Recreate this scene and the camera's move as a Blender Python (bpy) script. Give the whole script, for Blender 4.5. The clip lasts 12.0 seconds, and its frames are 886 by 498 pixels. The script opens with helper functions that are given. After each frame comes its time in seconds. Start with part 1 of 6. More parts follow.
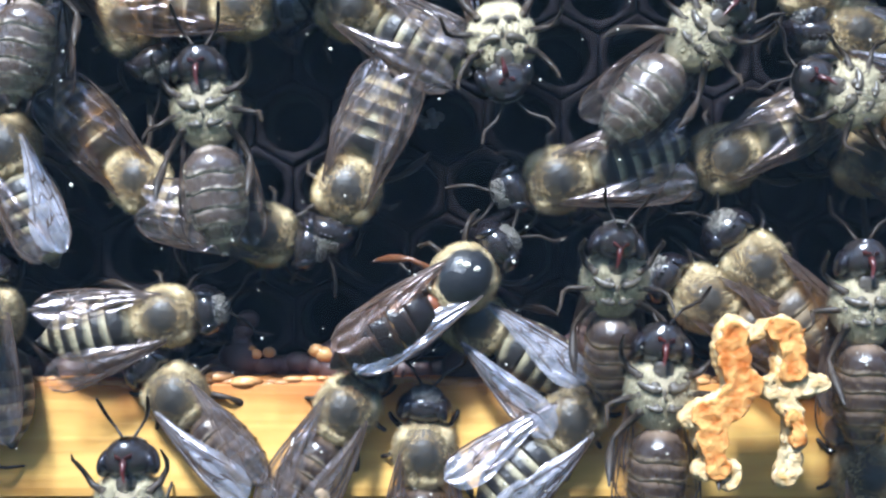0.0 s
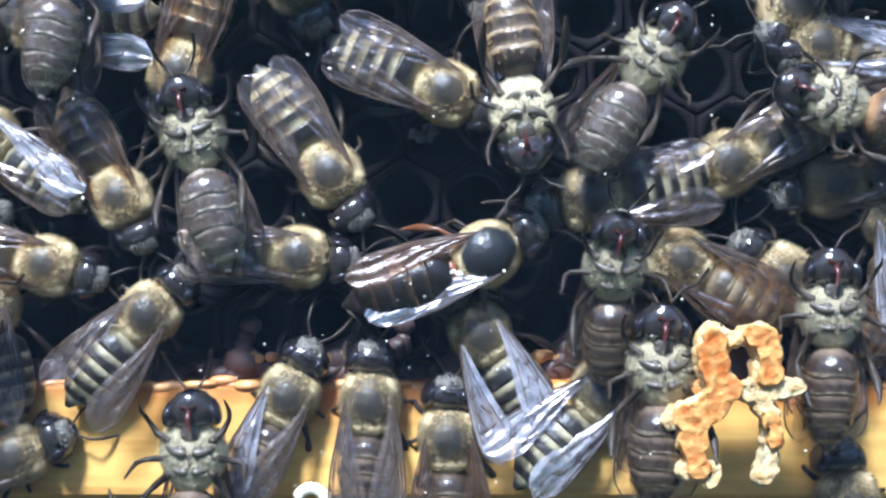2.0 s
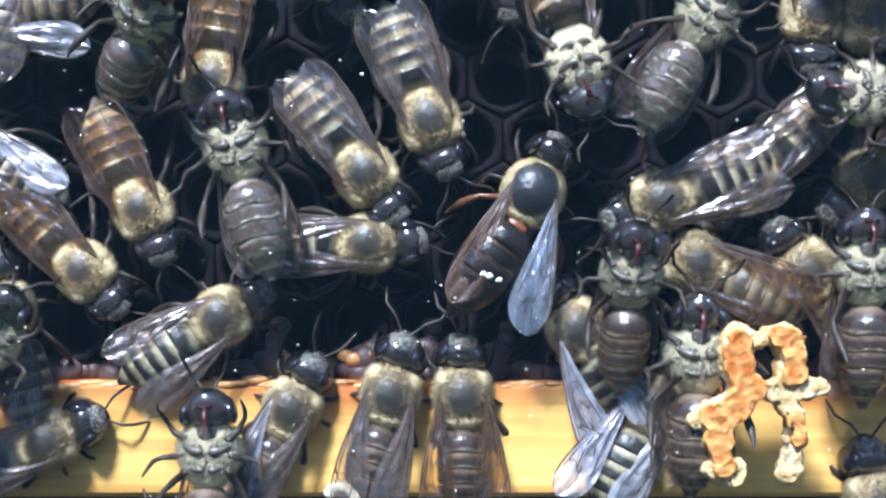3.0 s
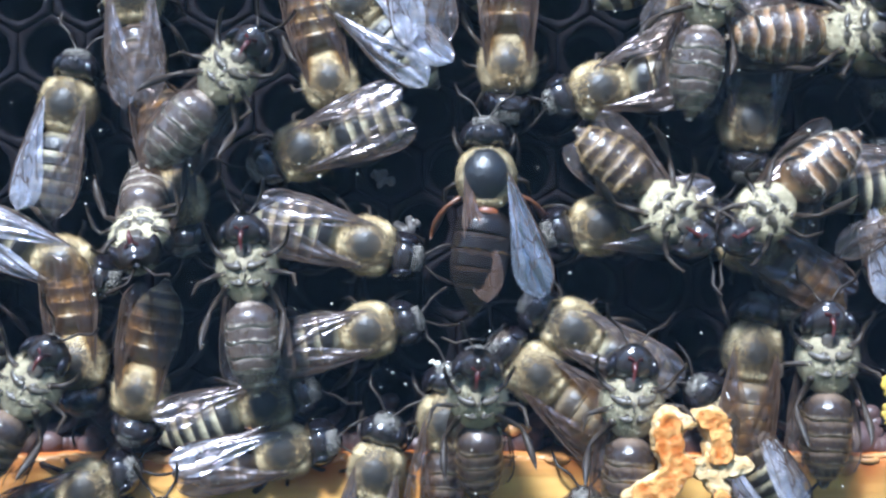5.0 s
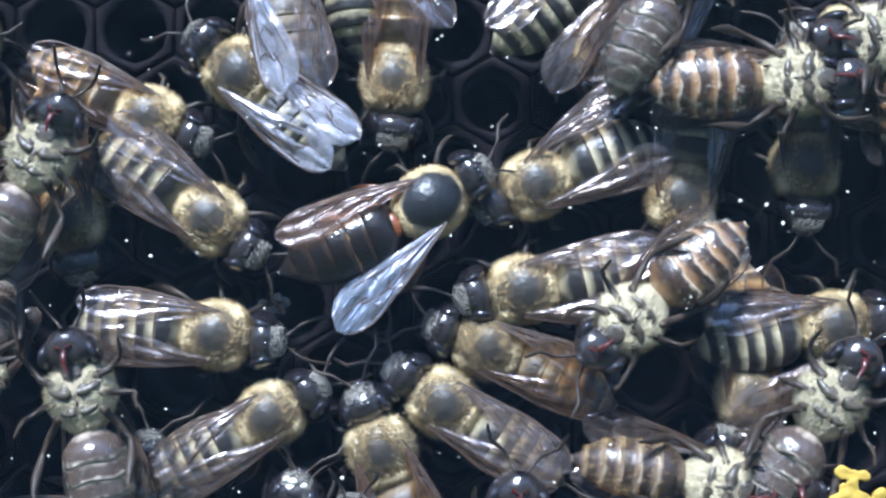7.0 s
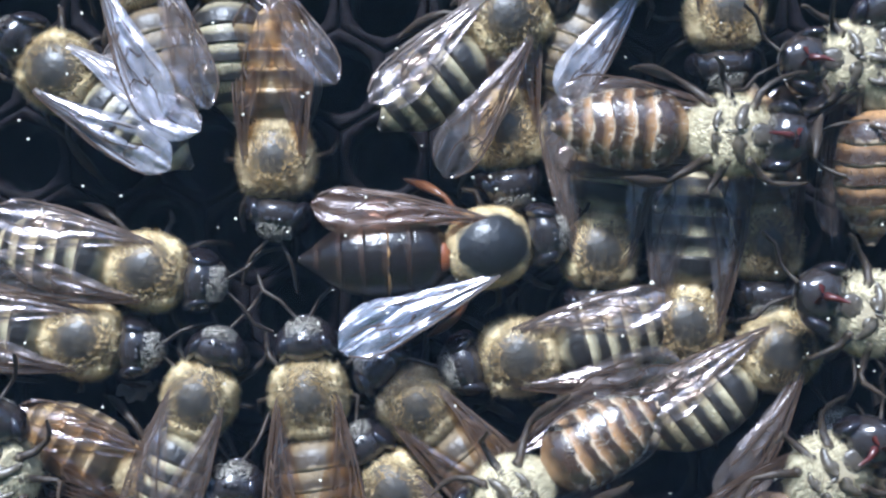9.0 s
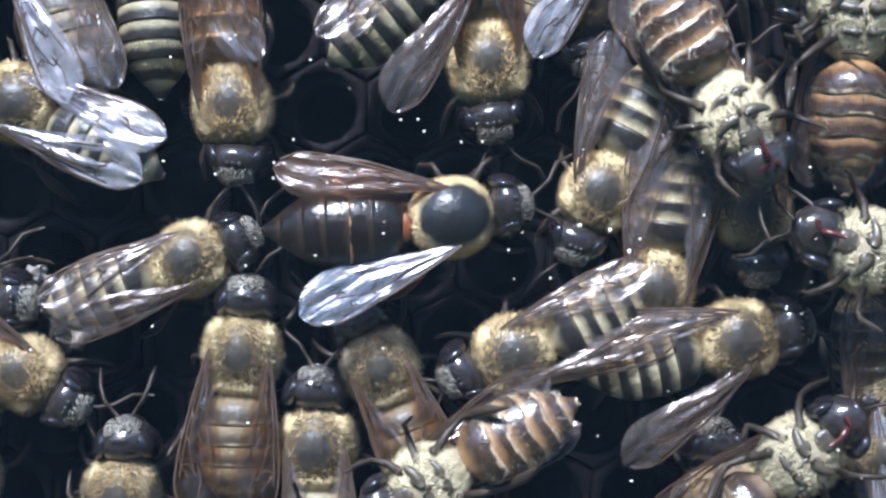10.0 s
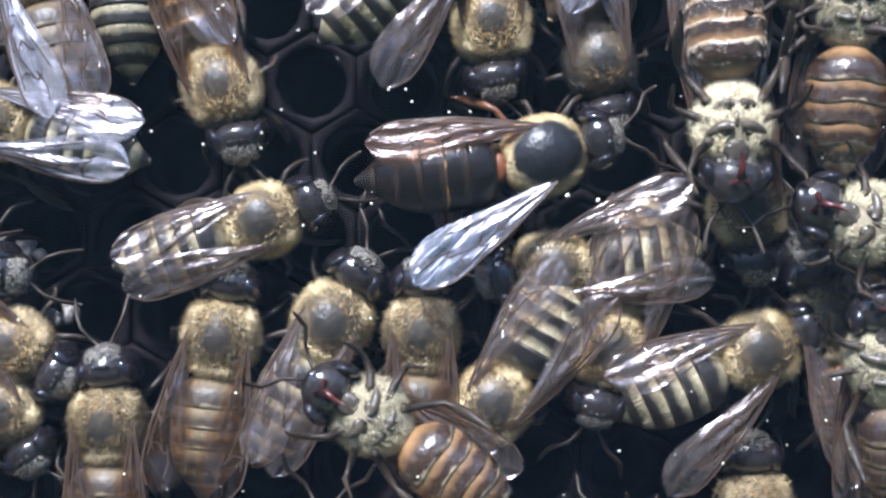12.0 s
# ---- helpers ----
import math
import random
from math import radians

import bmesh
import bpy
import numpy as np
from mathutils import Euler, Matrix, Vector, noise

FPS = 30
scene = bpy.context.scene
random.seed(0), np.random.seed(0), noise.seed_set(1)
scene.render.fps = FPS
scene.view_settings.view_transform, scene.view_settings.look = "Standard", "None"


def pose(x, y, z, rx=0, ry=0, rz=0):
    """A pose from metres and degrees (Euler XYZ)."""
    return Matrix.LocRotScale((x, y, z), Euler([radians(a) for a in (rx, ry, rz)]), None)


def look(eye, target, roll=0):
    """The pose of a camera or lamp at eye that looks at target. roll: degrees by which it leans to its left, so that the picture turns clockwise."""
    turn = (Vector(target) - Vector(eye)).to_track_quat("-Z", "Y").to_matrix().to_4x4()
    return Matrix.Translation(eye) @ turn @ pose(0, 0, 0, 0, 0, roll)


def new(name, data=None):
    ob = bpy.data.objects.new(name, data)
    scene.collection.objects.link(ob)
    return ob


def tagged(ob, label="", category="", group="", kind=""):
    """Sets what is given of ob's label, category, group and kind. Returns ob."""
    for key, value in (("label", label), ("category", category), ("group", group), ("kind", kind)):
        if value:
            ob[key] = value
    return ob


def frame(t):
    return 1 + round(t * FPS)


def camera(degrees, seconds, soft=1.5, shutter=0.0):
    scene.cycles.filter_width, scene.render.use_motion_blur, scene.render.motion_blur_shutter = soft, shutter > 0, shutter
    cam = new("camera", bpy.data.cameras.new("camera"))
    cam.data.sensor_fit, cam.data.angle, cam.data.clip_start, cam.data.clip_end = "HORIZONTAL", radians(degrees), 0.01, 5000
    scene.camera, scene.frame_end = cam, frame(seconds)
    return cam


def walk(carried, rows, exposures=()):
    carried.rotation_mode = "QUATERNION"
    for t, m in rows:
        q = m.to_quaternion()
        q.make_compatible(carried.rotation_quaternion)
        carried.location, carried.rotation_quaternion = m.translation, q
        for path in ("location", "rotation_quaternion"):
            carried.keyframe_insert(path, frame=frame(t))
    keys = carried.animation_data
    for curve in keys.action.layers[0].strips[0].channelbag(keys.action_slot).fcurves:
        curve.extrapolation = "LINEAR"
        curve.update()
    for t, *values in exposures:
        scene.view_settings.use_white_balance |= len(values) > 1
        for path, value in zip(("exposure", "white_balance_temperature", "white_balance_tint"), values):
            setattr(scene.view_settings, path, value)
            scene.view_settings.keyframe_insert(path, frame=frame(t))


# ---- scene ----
# a window of an observation hive: dark comb behind glass, honey bees on the comb and on the glass, a queen among them.
# The comb's face is the plane y = 0; x runs to the right along it and z up.
cam = camera(40, 12.0, 2.35)


def view(x, z, away):
    """The camera's pose, square to the comb; millimetres."""
    return pose(x * 0.001, -away * 0.001, z * 0.001, 90, 0, 0)


walk(cam, [
    (0, view(0.00, 0.00, 83.3)),
    (0.5, view(0.67, 0.75, 83.3)),
    (1, view(2.25, 0.87, 84.7)),
    (1.5, view(1.03, 1.79, 86.2)),
    (2, view(0.39, 0.64, 87.0)),
    (2.5, view(-1.42, -0.90, 86.7)),
    (2.7, view(-1.50, -0.36, 86.8)),
    (4.3, view(-1.96, 4.56, 100.6)),
    (4.5, view(-1.17, 5.10, 99.0)),
    (5, view(1.82, 7.02, 94.5)),
    (5.5, view(0.89, 6.84, 90.0)),
    (6, view(2.56, 9.45, 85.2)),
    (6.5, view(7.37, 9.90, 82.6)),
    (6.7, view(8.87, 11.37, 81.8)),
    (8.3, view(12.73, 14.29, 72.4)),
    (8.5, view(14.55, 15.89, 71.9)),
    (9, view(16.79, 16.96, 70.8)),
    (9.5, view(20.21, 17.31, 70.8)),
    (10, view(20.41, 14.08, 70.8)),
    (10.5, view(21.68, 12.95, 70.3)),
    (11, view(18.74, 13.70, 70.3)),
    (11.5, view(19.76, 15.14, 70.8)),
    (12, view(21.02, 12.58, 70.8)),
], exposures=[(0, 1.64, 5350, 11), (4.5, 1.62, 5150, 11), (8.5, 1.54, 5250, 12), (10, 1.52, 5500, 14), (12, 1.55, 5650, 17)])

# ---- world, sun and exposure ----
world = bpy.data.worlds.new("sky")
scene.world = world
world.use_nodes = True
wn = world.node_tree.nodes
sky = wn.new("ShaderNodeTexSky")
sky.sky_type = "NISHITA"
sky.sun_disc = False
sky.sun_elevation = radians(52)
sky.sun_rotation = radians(205)
wn["Background"].inputs["Strength"].default_value = 0.13
world.node_tree.links.new(sky.outputs[0], wn["Background"].inputs["Color"])

sun = new("sun", bpy.data.lights.new("sun", "SUN"))
sun.data.energy = 4.2
sun.data.angle = radians(9)
sun.data.color = (1.0, 0.97, 0.93)
sun.matrix_world = look((-0.22, -0.58, 0.80), (0.0, 0.0, 0.0))
MM = 0.001


# ---- materials ----
def material(name, colour, rough=0.5, metal=0.0, second=None, grain=400.0, bump=0.15, stretch=(1, 1, 1),
             specular=0.5, big=None, coat=0.0, bump_size=None, mottle=0.9):
    """Principled surface with colour variation at two scales and a fine relief; sizes per metre."""
    m = bpy.data.materials.new(name)
    m.use_nodes = True
    n, l = m.node_tree.nodes, m.node_tree.links
    b = n["Principled BSDF"]
    b.inputs["Roughness"].default_value = rough
    b.inputs["Metallic"].default_value = metal
    b.inputs["Specular IOR Level"].default_value = specular
    b.inputs["Coat Weight"].default_value = coat
    b.inputs["Coat Roughness"].default_value = 0.12
    tc = n.new("ShaderNodeTexCoord")
    mp = n.new("ShaderNodeMapping")
    mp.inputs["Scale"].default_value = stretch
    l.new(tc.outputs["Object"], mp.inputs["Vector"])
    fine = n.new("ShaderNodeTexNoise")
    fine.inputs["Scale"].default_value = grain
    fine.inputs["Detail"].default_value = 6
    l.new(mp.outputs[0], fine.inputs["Vector"])
    coarse = n.new("ShaderNodeTexNoise")
    coarse.inputs["Scale"].default_value = big or grain / 7
    coarse.inputs["Detail"].default_value = 3
    l.new(mp.outputs[0], coarse.inputs["Vector"])
    mixf = n.new("ShaderNodeMath")
    mixf.operation = "MULTIPLY_ADD"
    l.new(fine.outputs["Fac"], mixf.inputs[0])
    mixf.inputs[1].default_value = mottle
    sub = n.new("ShaderNodeMath")
    sub.operation = "MULTIPLY_ADD"
    l.new(coarse.outputs["Fac"], sub.inputs[0])
    sub.inputs[1].default_value = 1.6
    sub.inputs[2].default_value = -0.75 - (mottle - 0.9) * 0.5
    l.new(sub.outputs[0], mixf.inputs[2])
    mix = n.new("ShaderNodeMix")
    mix.data_type = "RGBA"
    mix.inputs["A"].default_value = (*colour, 1)
    mix.inputs["B"].default_value = (*(second or [c * 0.6 for c in colour]), 1)
    mix.clamp_factor = True
    l.new(mixf.outputs[0], mix.inputs["Factor"])
    l.new(mix.outputs["Result"], b.inputs["Base Color"])
    if bump:
        bp = n.new("ShaderNodeBump")
        bp.inputs["Strength"].default_value = bump
        bp.inputs["Distance"].default_value = bump_size or 0.3 / grain
        l.new(fine.outputs["Fac"], bp.inputs["Height"])
        l.new(bp.outputs[0], b.inputs["Normal"])
    return m


def banded(name, dark, pale, edge, rough=0.35, low=0.30, high=0.46, rim_at=0.93, specular=0.45, wobble=0.5):
    """Chitin whose pale felt band follows the mesh attribute 'along' (0 at a segment's front, 1 at its rear rim)."""
    m = material(name, dark, rough, 0, None, 2600, 0.5, specular=specular, bump_size=0.00014)
    n, l = m.node_tree.nodes, m.node_tree.links
    b = n["Principled BSDF"]
    old = b.inputs["Base Color"].links[0].from_socket
    at = n.new("ShaderNodeAttribute")
    at.attribute_name = "along"
    tc = n.new("ShaderNodeTexCoord")
    nz = n.new("ShaderNodeTexNoise")
    nz.inputs["Scale"].default_value = 1100
    nz.inputs["Detail"].default_value = 4
    l.new(tc.outputs["Object"], nz.inputs["Vector"])
    add = n.new("ShaderNodeMath")
    add.operation = "MULTIPLY_ADD"
    l.new(nz.outputs["Fac"], add.inputs[0])
    add.inputs[1].default_value = wobble
    sh = n.new("ShaderNodeMath")
    sh.operation = "SUBTRACT"
    l.new(at.outputs["Fac"], sh.inputs[0])
    sh.inputs[1].default_value = wobble / 2
    l.new(sh.outputs[0], add.inputs[2])
    ramp = n.new("ShaderNodeValToRGB")
    e = ramp.color_ramp.elements
    e[0].position, e[0].color = low, (*pale, 1)
    e[1].position, e[1].color = high, (0, 0, 0, 1)
    last = e.new(rim_at)
    last.color = (0, 0, 0, 1)
    rim = e.new(1.0)
    rim.color = (*edge, 1)
    l.new(add.outputs[0], ramp.inputs[0])
    plus = n.new("ShaderNodeMix")
    plus.data_type, plus.blend_type = "RGBA", "ADD"
    plus.inputs["Factor"].default_value = 1
    l.new(old, plus.inputs["A"])
    l.new(ramp.outputs[0], plus.inputs["B"])
    l.new(plus.outputs["Result"], b.inputs["Base Color"])
    return m


def wing_material(name, tint, body, cover, gloss, rough, fold=0.6):
    """A pleated membrane: tinted see-through film, a little pale body, and a glossy skin."""
    m = material(name, body, 0.5, 0, [c * fold for c in body], 1500, 0.9, (1, 0.16, 1), 0.25, bump_size=0.00022, mottle=1.6)
    n, l = m.node_tree.nodes, m.node_tree.links
    b = n["Principled BSDF"]
    relief = b.inputs["Normal"].links[0].from_socket
    clear = n.new("ShaderNodeBsdfTransparent")
    clear.inputs[0].default_value = (*tint, 1)
    mix = n.new("ShaderNodeMixShader")
    mix.inputs[0].default_value = cover
    l.new(clear.outputs[0], mix.inputs[1])
    l.new(b.outputs[0], mix.inputs[2])
    skin = n.new("ShaderNodeBsdfGlossy")
    skin.inputs["Roughness"].default_value = rough
    skin.inputs["Color"].default_value = (1.0, 0.90, 0.94, 1)
    l.new(relief, skin.inputs["Normal"])
    top = n.new("ShaderNodeMixShader")
    tc = n.new("ShaderNodeTexCoord")
    mp = n.new("ShaderNodeMapping")
    mp.inputs["Scale"].default_value = (1, 0.15, 1)
    l.new(tc.outputs["Object"], mp.inputs["Vector"])
    streak = n.new("ShaderNodeTexNoise")
    streak.inputs["Scale"].default_value = 2500
    streak.inputs["Detail"].default_value = 5
    streak.inputs["Distortion"].default_value = 0.6
    l.new(mp.outputs[0], streak.inputs["Vector"])
    rng = n.new("ShaderNodeMapRange")
    rng.inputs["From Min"].default_value, rng.inputs["From Max"].default_value = 0.47, 0.63
    rng.inputs["To Min"].default_value, rng.inputs["To Max"].default_value = gloss * 0.15, gloss * 2.3
    l.new(streak.outputs["Fac"], rng.inputs["Value"])
    l.new(rng.outputs[0], top.inputs[0])
    l.new(mix.outputs[0], top.inputs[1])
    l.new(skin.outputs[0], top.inputs[2])
    l.new(top.outputs[0], n["Material Output"].inputs["Surface"])
    return m


def see_through(name):
    """Clean window glass: what is behind shows through, the sky mirrors weakly."""
    m = bpy.data.materials.new(name)
    m.use_nodes = True
    n, l = m.node_tree.nodes, m.node_tree.links
    n.remove(n["Principled BSDF"])
    clear = n.new("ShaderNodeBsdfTransparent")
    clear.inputs[0].default_value = (0.97, 0.985, 0.98, 1)
    gloss = n.new("ShaderNodeBsdfGlossy")
    gloss.inputs["Roughness"].default_value = 0.02
    mix = n.new("ShaderNodeMixShader")
    mix.inputs[0].default_value = 0.030
    l.new(clear.outputs[0], mix.inputs[1])
    l.new(gloss.outputs[0], mix.inputs[2])
    l.new(mix.outputs[0], n["Material Output"].inputs["Surface"])
    return m


def fur_material(name, pale, dark):
    """Hair: each blade takes a tone of its own."""
    m = bpy.data.materials.new(name)
    m.use_nodes = True
    n, l = m.node_tree.nodes, m.node_tree.links
    b = n["Principled BSDF"]
    b.inputs["Roughness"].default_value = 0.85
    b.inputs["Specular IOR Level"].default_value = 0.1
    geo = n.new("ShaderNodeNewGeometry")
    mix = n.new("ShaderNodeMix")
    mix.data_type = "RGBA"
    mix.inputs["A"].default_value = (*pale, 1)
    mix.inputs["B"].default_value = (*dark, 1)
    l.new(geo.outputs["Random Per Island"], mix.inputs["Factor"])
    l.new(mix.outputs["Result"], b.inputs["Base Color"])
    return m


WOOD = material("pale_pine", (0.76, 0.47, 0.125), 0.6, 0, (0.40, 0.18, 0.035), 900, 0.4, (0.05, 1, 1), 0.3, big=170, mottle=1.7)


def stained_edge(m, colour, top, depth):
    """Propolis that has soaked into the wood, ragged along its upper edge."""
    n, l = m.node_tree.nodes, m.node_tree.links
    b = n["Principled BSDF"]
    old = b.inputs["Base Color"].links[0].from_socket
    tc = n.new("ShaderNodeTexCoord")
    sep = n.new("ShaderNodeSeparateXYZ")
    l.new(tc.outputs["Object"], sep.inputs[0])
    mp = n.new("ShaderNodeMapping")
    mp.inputs["Scale"].default_value = (1, 1, 0.5)
    l.new(tc.outputs["Object"], mp.inputs["Vector"])
    nz = n.new("ShaderNodeTexNoise")
    nz.inputs["Scale"].default_value = 260
    nz.inputs["Detail"].default_value = 5
    l.new(mp.outputs[0], nz.inputs["Vector"])
    rag = n.new("ShaderNodeMath")
    rag.operation = "MULTIPLY_ADD"
    l.new(nz.outputs["Fac"], rag.inputs[0])
    rag.inputs[1].default_value = depth * 4.5
    l.new(sep.outputs[2], rag.inputs[2])
    fade = n.new("ShaderNodeMapRange")
    fade.inputs["From Min"].default_value = top + depth * 0.7
    fade.inputs["From Max"].default_value = top + depth * 2.6
    l.new(rag.outputs[0], fade.inputs["Value"])
    mix = n.new("ShaderNodeMix")
    mix.data_type = "RGBA"
    mix.inputs["B"].default_value = (*colour, 1)
    l.new(fade.outputs[0], mix.inputs["Factor"])
    l.new(old, mix.inputs["A"])
    l.new(mix.outputs["Result"], b.inputs["Base Color"])


stained_edge(WOOD, (0.38, 0.11, 0.02), -0.0090, 0.0019)
DARK_WOOD = material("stained_wood", (0.05, 0.032, 0.02), 0.7, 0, (0.02, 0.014, 0.01), 200, 0.3, (0.15, 1, 1), 0.3)
WAX_DARK = material("old_brood_comb_wax", (0.010, 0.0075, 0.0085), 0.65, 0, (0.004, 0.003, 0.004), 900, 0.6, specular=0.06)
WAX_LUMP = material("brown_burr_wax", (0.11, 0.06, 0.05), 0.5, 0, (0.05, 0.03, 0.03), 900, 0.4)
PROPOLIS = material("propolis", (0.42, 0.17, 0.05), 0.4, 0, (0.62, 0.34, 0.12), 700, 0.5)
WAX_ORANGE = material("orange_wax", (0.36, 0.10, 0.014), 0.55, 0, (0.56, 0.29, 0.085), 1500, 0.9, bump_size=0.0004, specular=0.15, big=420, mottle=3.4)
WAX_CREAM = material("cream_wax", (0.56, 0.46, 0.27), 0.6, 0, (0.44, 0.24, 0.07), 1700, 0.9, bump_size=0.0004, specular=0.2, big=420, mottle=2.0)
CHITIN = material("black_chitin", (0.012, 0.010, 0.011), 0.16, 0, (0.030, 0.024, 0.021), 2500, 0.4, specular=0.6, bump_size=0.00012)
EYE = material("compound_eye", (0.007, 0.006, 0.008), 0.08, 0, (0.014, 0.011, 0.012), 4000, 0.1, specular=0.7)
LEG_AMBER = material("amber_leg_chitin", (0.17, 0.062, 0.020), 0.34, 0, (0.07, 0.027, 0.012), 1500, 0.4, specular=0.5)
LEG = material("leg_chitin", (0.013, 0.010, 0.008), 0.5, 0, (0.042, 0.028, 0.018), 1800, 0.4, specular=0.3)
BREAST = material("cream_breast", (0.34, 0.285, 0.18), 0.75, 0, (0.20, 0.16, 0.10), 1500, 0.4)
PLATE = material("dark_leg_plates", (0.035, 0.028, 0.022), 0.38, 0, (0.085, 0.068, 0.046), 1300, 0.5, specular=0.5)
TONGUE = material("red_brown_tongue", (0.09, 0.014, 0.010), 0.32, 0, (0.03, 0.008, 0.007), 2500, 0.2)
SCUTUM = banded("furry_thorax", (0.028, 0.025, 0.021), (0.085, 0.062, 0.034), (0, 0, 0), 0.42, 0.10, 0.78, 0.95, 0.48)
SCUTUM_QUEEN = banded("bald_queen_thorax", (0.016, 0.016, 0.017), (0.44, 0.35, 0.20), (0, 0, 0), 0.36, 0.10, 0.30)
FUR = fur_material("golden_buff_fur", (0.95, 0.79, 0.48), (0.40, 0.27, 0.11))
FUR_DULL = fur_material("worn_brown_fur", (0.72, 0.58, 0.35), (0.26, 0.19, 0.095))
FUR_GREY = fur_material("grey_face_hair", (0.50, 0.46, 0.38), (0.30, 0.27, 0.21))
FUR_PALE = fur_material("cream_fur", (0.82, 0.73, 0.49), (0.43, 0.36, 0.22))
FUR_TUFT = fur_material("shoulder_tuft", (0.97, 0.84, 0.54), (0.50, 0.37, 0.18))
FUR_DISC = fur_material("short_brown_fuzz", (0.22, 0.165, 0.095), (0.07, 0.054, 0.035))
FUR_MID = fur_material("brown_fuzz", (0.56, 0.38, 0.165), (0.15, 0.095, 0.04))
FUR_FACE = fur_material("short_face_hair", (0.56, 0.52, 0.45), (0.16, 0.145, 0.12))
FUR_DARK = fur_material("worn_black_fur", (0.10, 0.085, 0.065), (0.035, 0.03, 0.026))
ABDOMEN_PALE = banded("black_abdomen_with_cream_bands", (0.020, 0.017, 0.015), (0.36, 0.31, 0.19), (0.09, 0.07, 0.045), 0.4, 0.16, 0.60)
ABDOMEN_BROWN = banded("brown_abdomen", (0.048, 0.033, 0.020), (0.17, 0.125, 0.068), (0.30, 0.235, 0.145), 0.46, 0.12, 0.66, 0.86)
ABDOMEN_AMBER = banded("amber_abdomen", (0.048, 0.027, 0.016), (0.27, 0.15, 0.062), (0.36, 0.28, 0.185), 0.26, 0.10, 0.52, 0.88, 0.9, 0.7)
ABDOMEN_BLACK = banded("glossy_dark_abdomen", (0.040, 0.026, 0.019), (0.14, 0.10, 0.068), (0.25, 0.205, 0.15), 0.27, 0.10, 0.46, 0.82, 0.6)
ABDOMEN_GREY = banded("grey_brown_belly", (0.090, 0.064, 0.050), (0.28, 0.235, 0.19), (0.40, 0.35, 0.28), 0.22, 0.06, 0.30, 0.82, 1.0, 0.9)
ABDOMEN_QUEEN = banded("queen_abdomen", (0.014, 0.010, 0.008), (0.024, 0.013, 0.007), (0.006, 0.003, 0.002), 0.24, 0.04, 0.40, 0.96)
ABDOMEN_QUEEN_RIM = banded("queen_abdomen_with_amber_rim", (0.014, 0.010, 0.008), (0.024, 0.013, 0.007), (0.26, 0.15, 0.06), 0.24, 0.04, 0.40, 0.93)
WAIST = material("orange_waist", (0.20, 0.060, 0.018), 0.4, 0, (0.08, 0.026, 0.012), 1200, 0.3, big=500)
WING_CLEAR = wing_material("brown_clear_wing", (0.90, 0.84, 0.77), (0.40, 0.33, 0.30), 0.12, 0.08, 0.25)
WING_DUSKY = wing_material("dusky_brown_wing", (0.90, 0.80, 0.67), (0.20, 0.12, 0.06), 0.08, 0.06, 0.22)
# Pale body stands in for sun and sky caught by the membrane.
WING_SHEEN = wing_material("wing_with_painted_sheen", (0.80, 0.77, 0.80), (0.84, 0.82, 0.90), 0.33, 0.20, 0.26, 0.3)
# Queen's right wing: mirrored sky is painted into its bluish white body.
WING_SKY_SHEEN = wing_material("wing_with_painted_sky_sheen", (0.62, 0.64, 0.78), (0.80, 0.86, 1.0), 0.20, 0.42, 0.2, 0.2)
# Queen's left wing: brown film with no sky sheen painted in.
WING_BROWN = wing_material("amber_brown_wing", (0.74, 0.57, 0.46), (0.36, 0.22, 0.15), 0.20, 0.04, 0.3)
VEIN = material("wing_vein", (0.075, 0.048, 0.032), 0.3, 0, (0.045, 0.028, 0.018), 2500, 0)
GLASS = see_through("window_glass")
SPECK = material("white_crumb_glint", (0.80, 0.77, 0.66), 0.5, 0, (0.6, 0.55, 0.42), 3000, 0.4)
FLAKE = material("grey_wax", (0.20, 0.18, 0.165), 0.5, 0, (0.10, 0.09, 0.08), 1500, 0.5)
LARVA = material("white_scrap", (0.80, 0.76, 0.62), 0.45, 0, (0.62, 0.56, 0.40), 1500, 0.3)
POLLEN = material("yellow_pollen", (0.50, 0.34, 0.03), 0.8, 0, (0.34, 0.22, 0.04), 2500, 0.6)
# Grey of the added wall that chitin and glass mirror.
UNSEEN_WALL = material("unseen_grey_wall", (0.36, 0.39, 0.43), 0.85, 0, (0.27, 0.30, 0.34), 14, 0.3, (6, 1, 0.3), 0.2)
GROUND = material("grass", (0.06, 0.085, 0.03), 0.9, 0, (0.03, 0.05, 0.018), 12, 0.3)


# ---- mesh helpers ----
def finish(name, bm, mats, smooth=True):
    me = bpy.data.meshes.new(name)
    bm.normal_update()
    bm.to_mesh(me)
    bm.free()
    for m in mats if isinstance(mats, (list, tuple)) else [mats]:
        me.materials.append(m)
    if smooth:
        me.shade_smooth()
    return me


def part(name, data, parent, label="", at=None):
    ob = new(name, data)
    ob.parent = parent
    if at is not None:
        ob.matrix_basis = at
    return tagged(ob, label)


def mpose(x, y, z, rx=0, ry=0, rz=0):
    return pose(x * MM, y * MM, z * MM, rx, ry, rz)


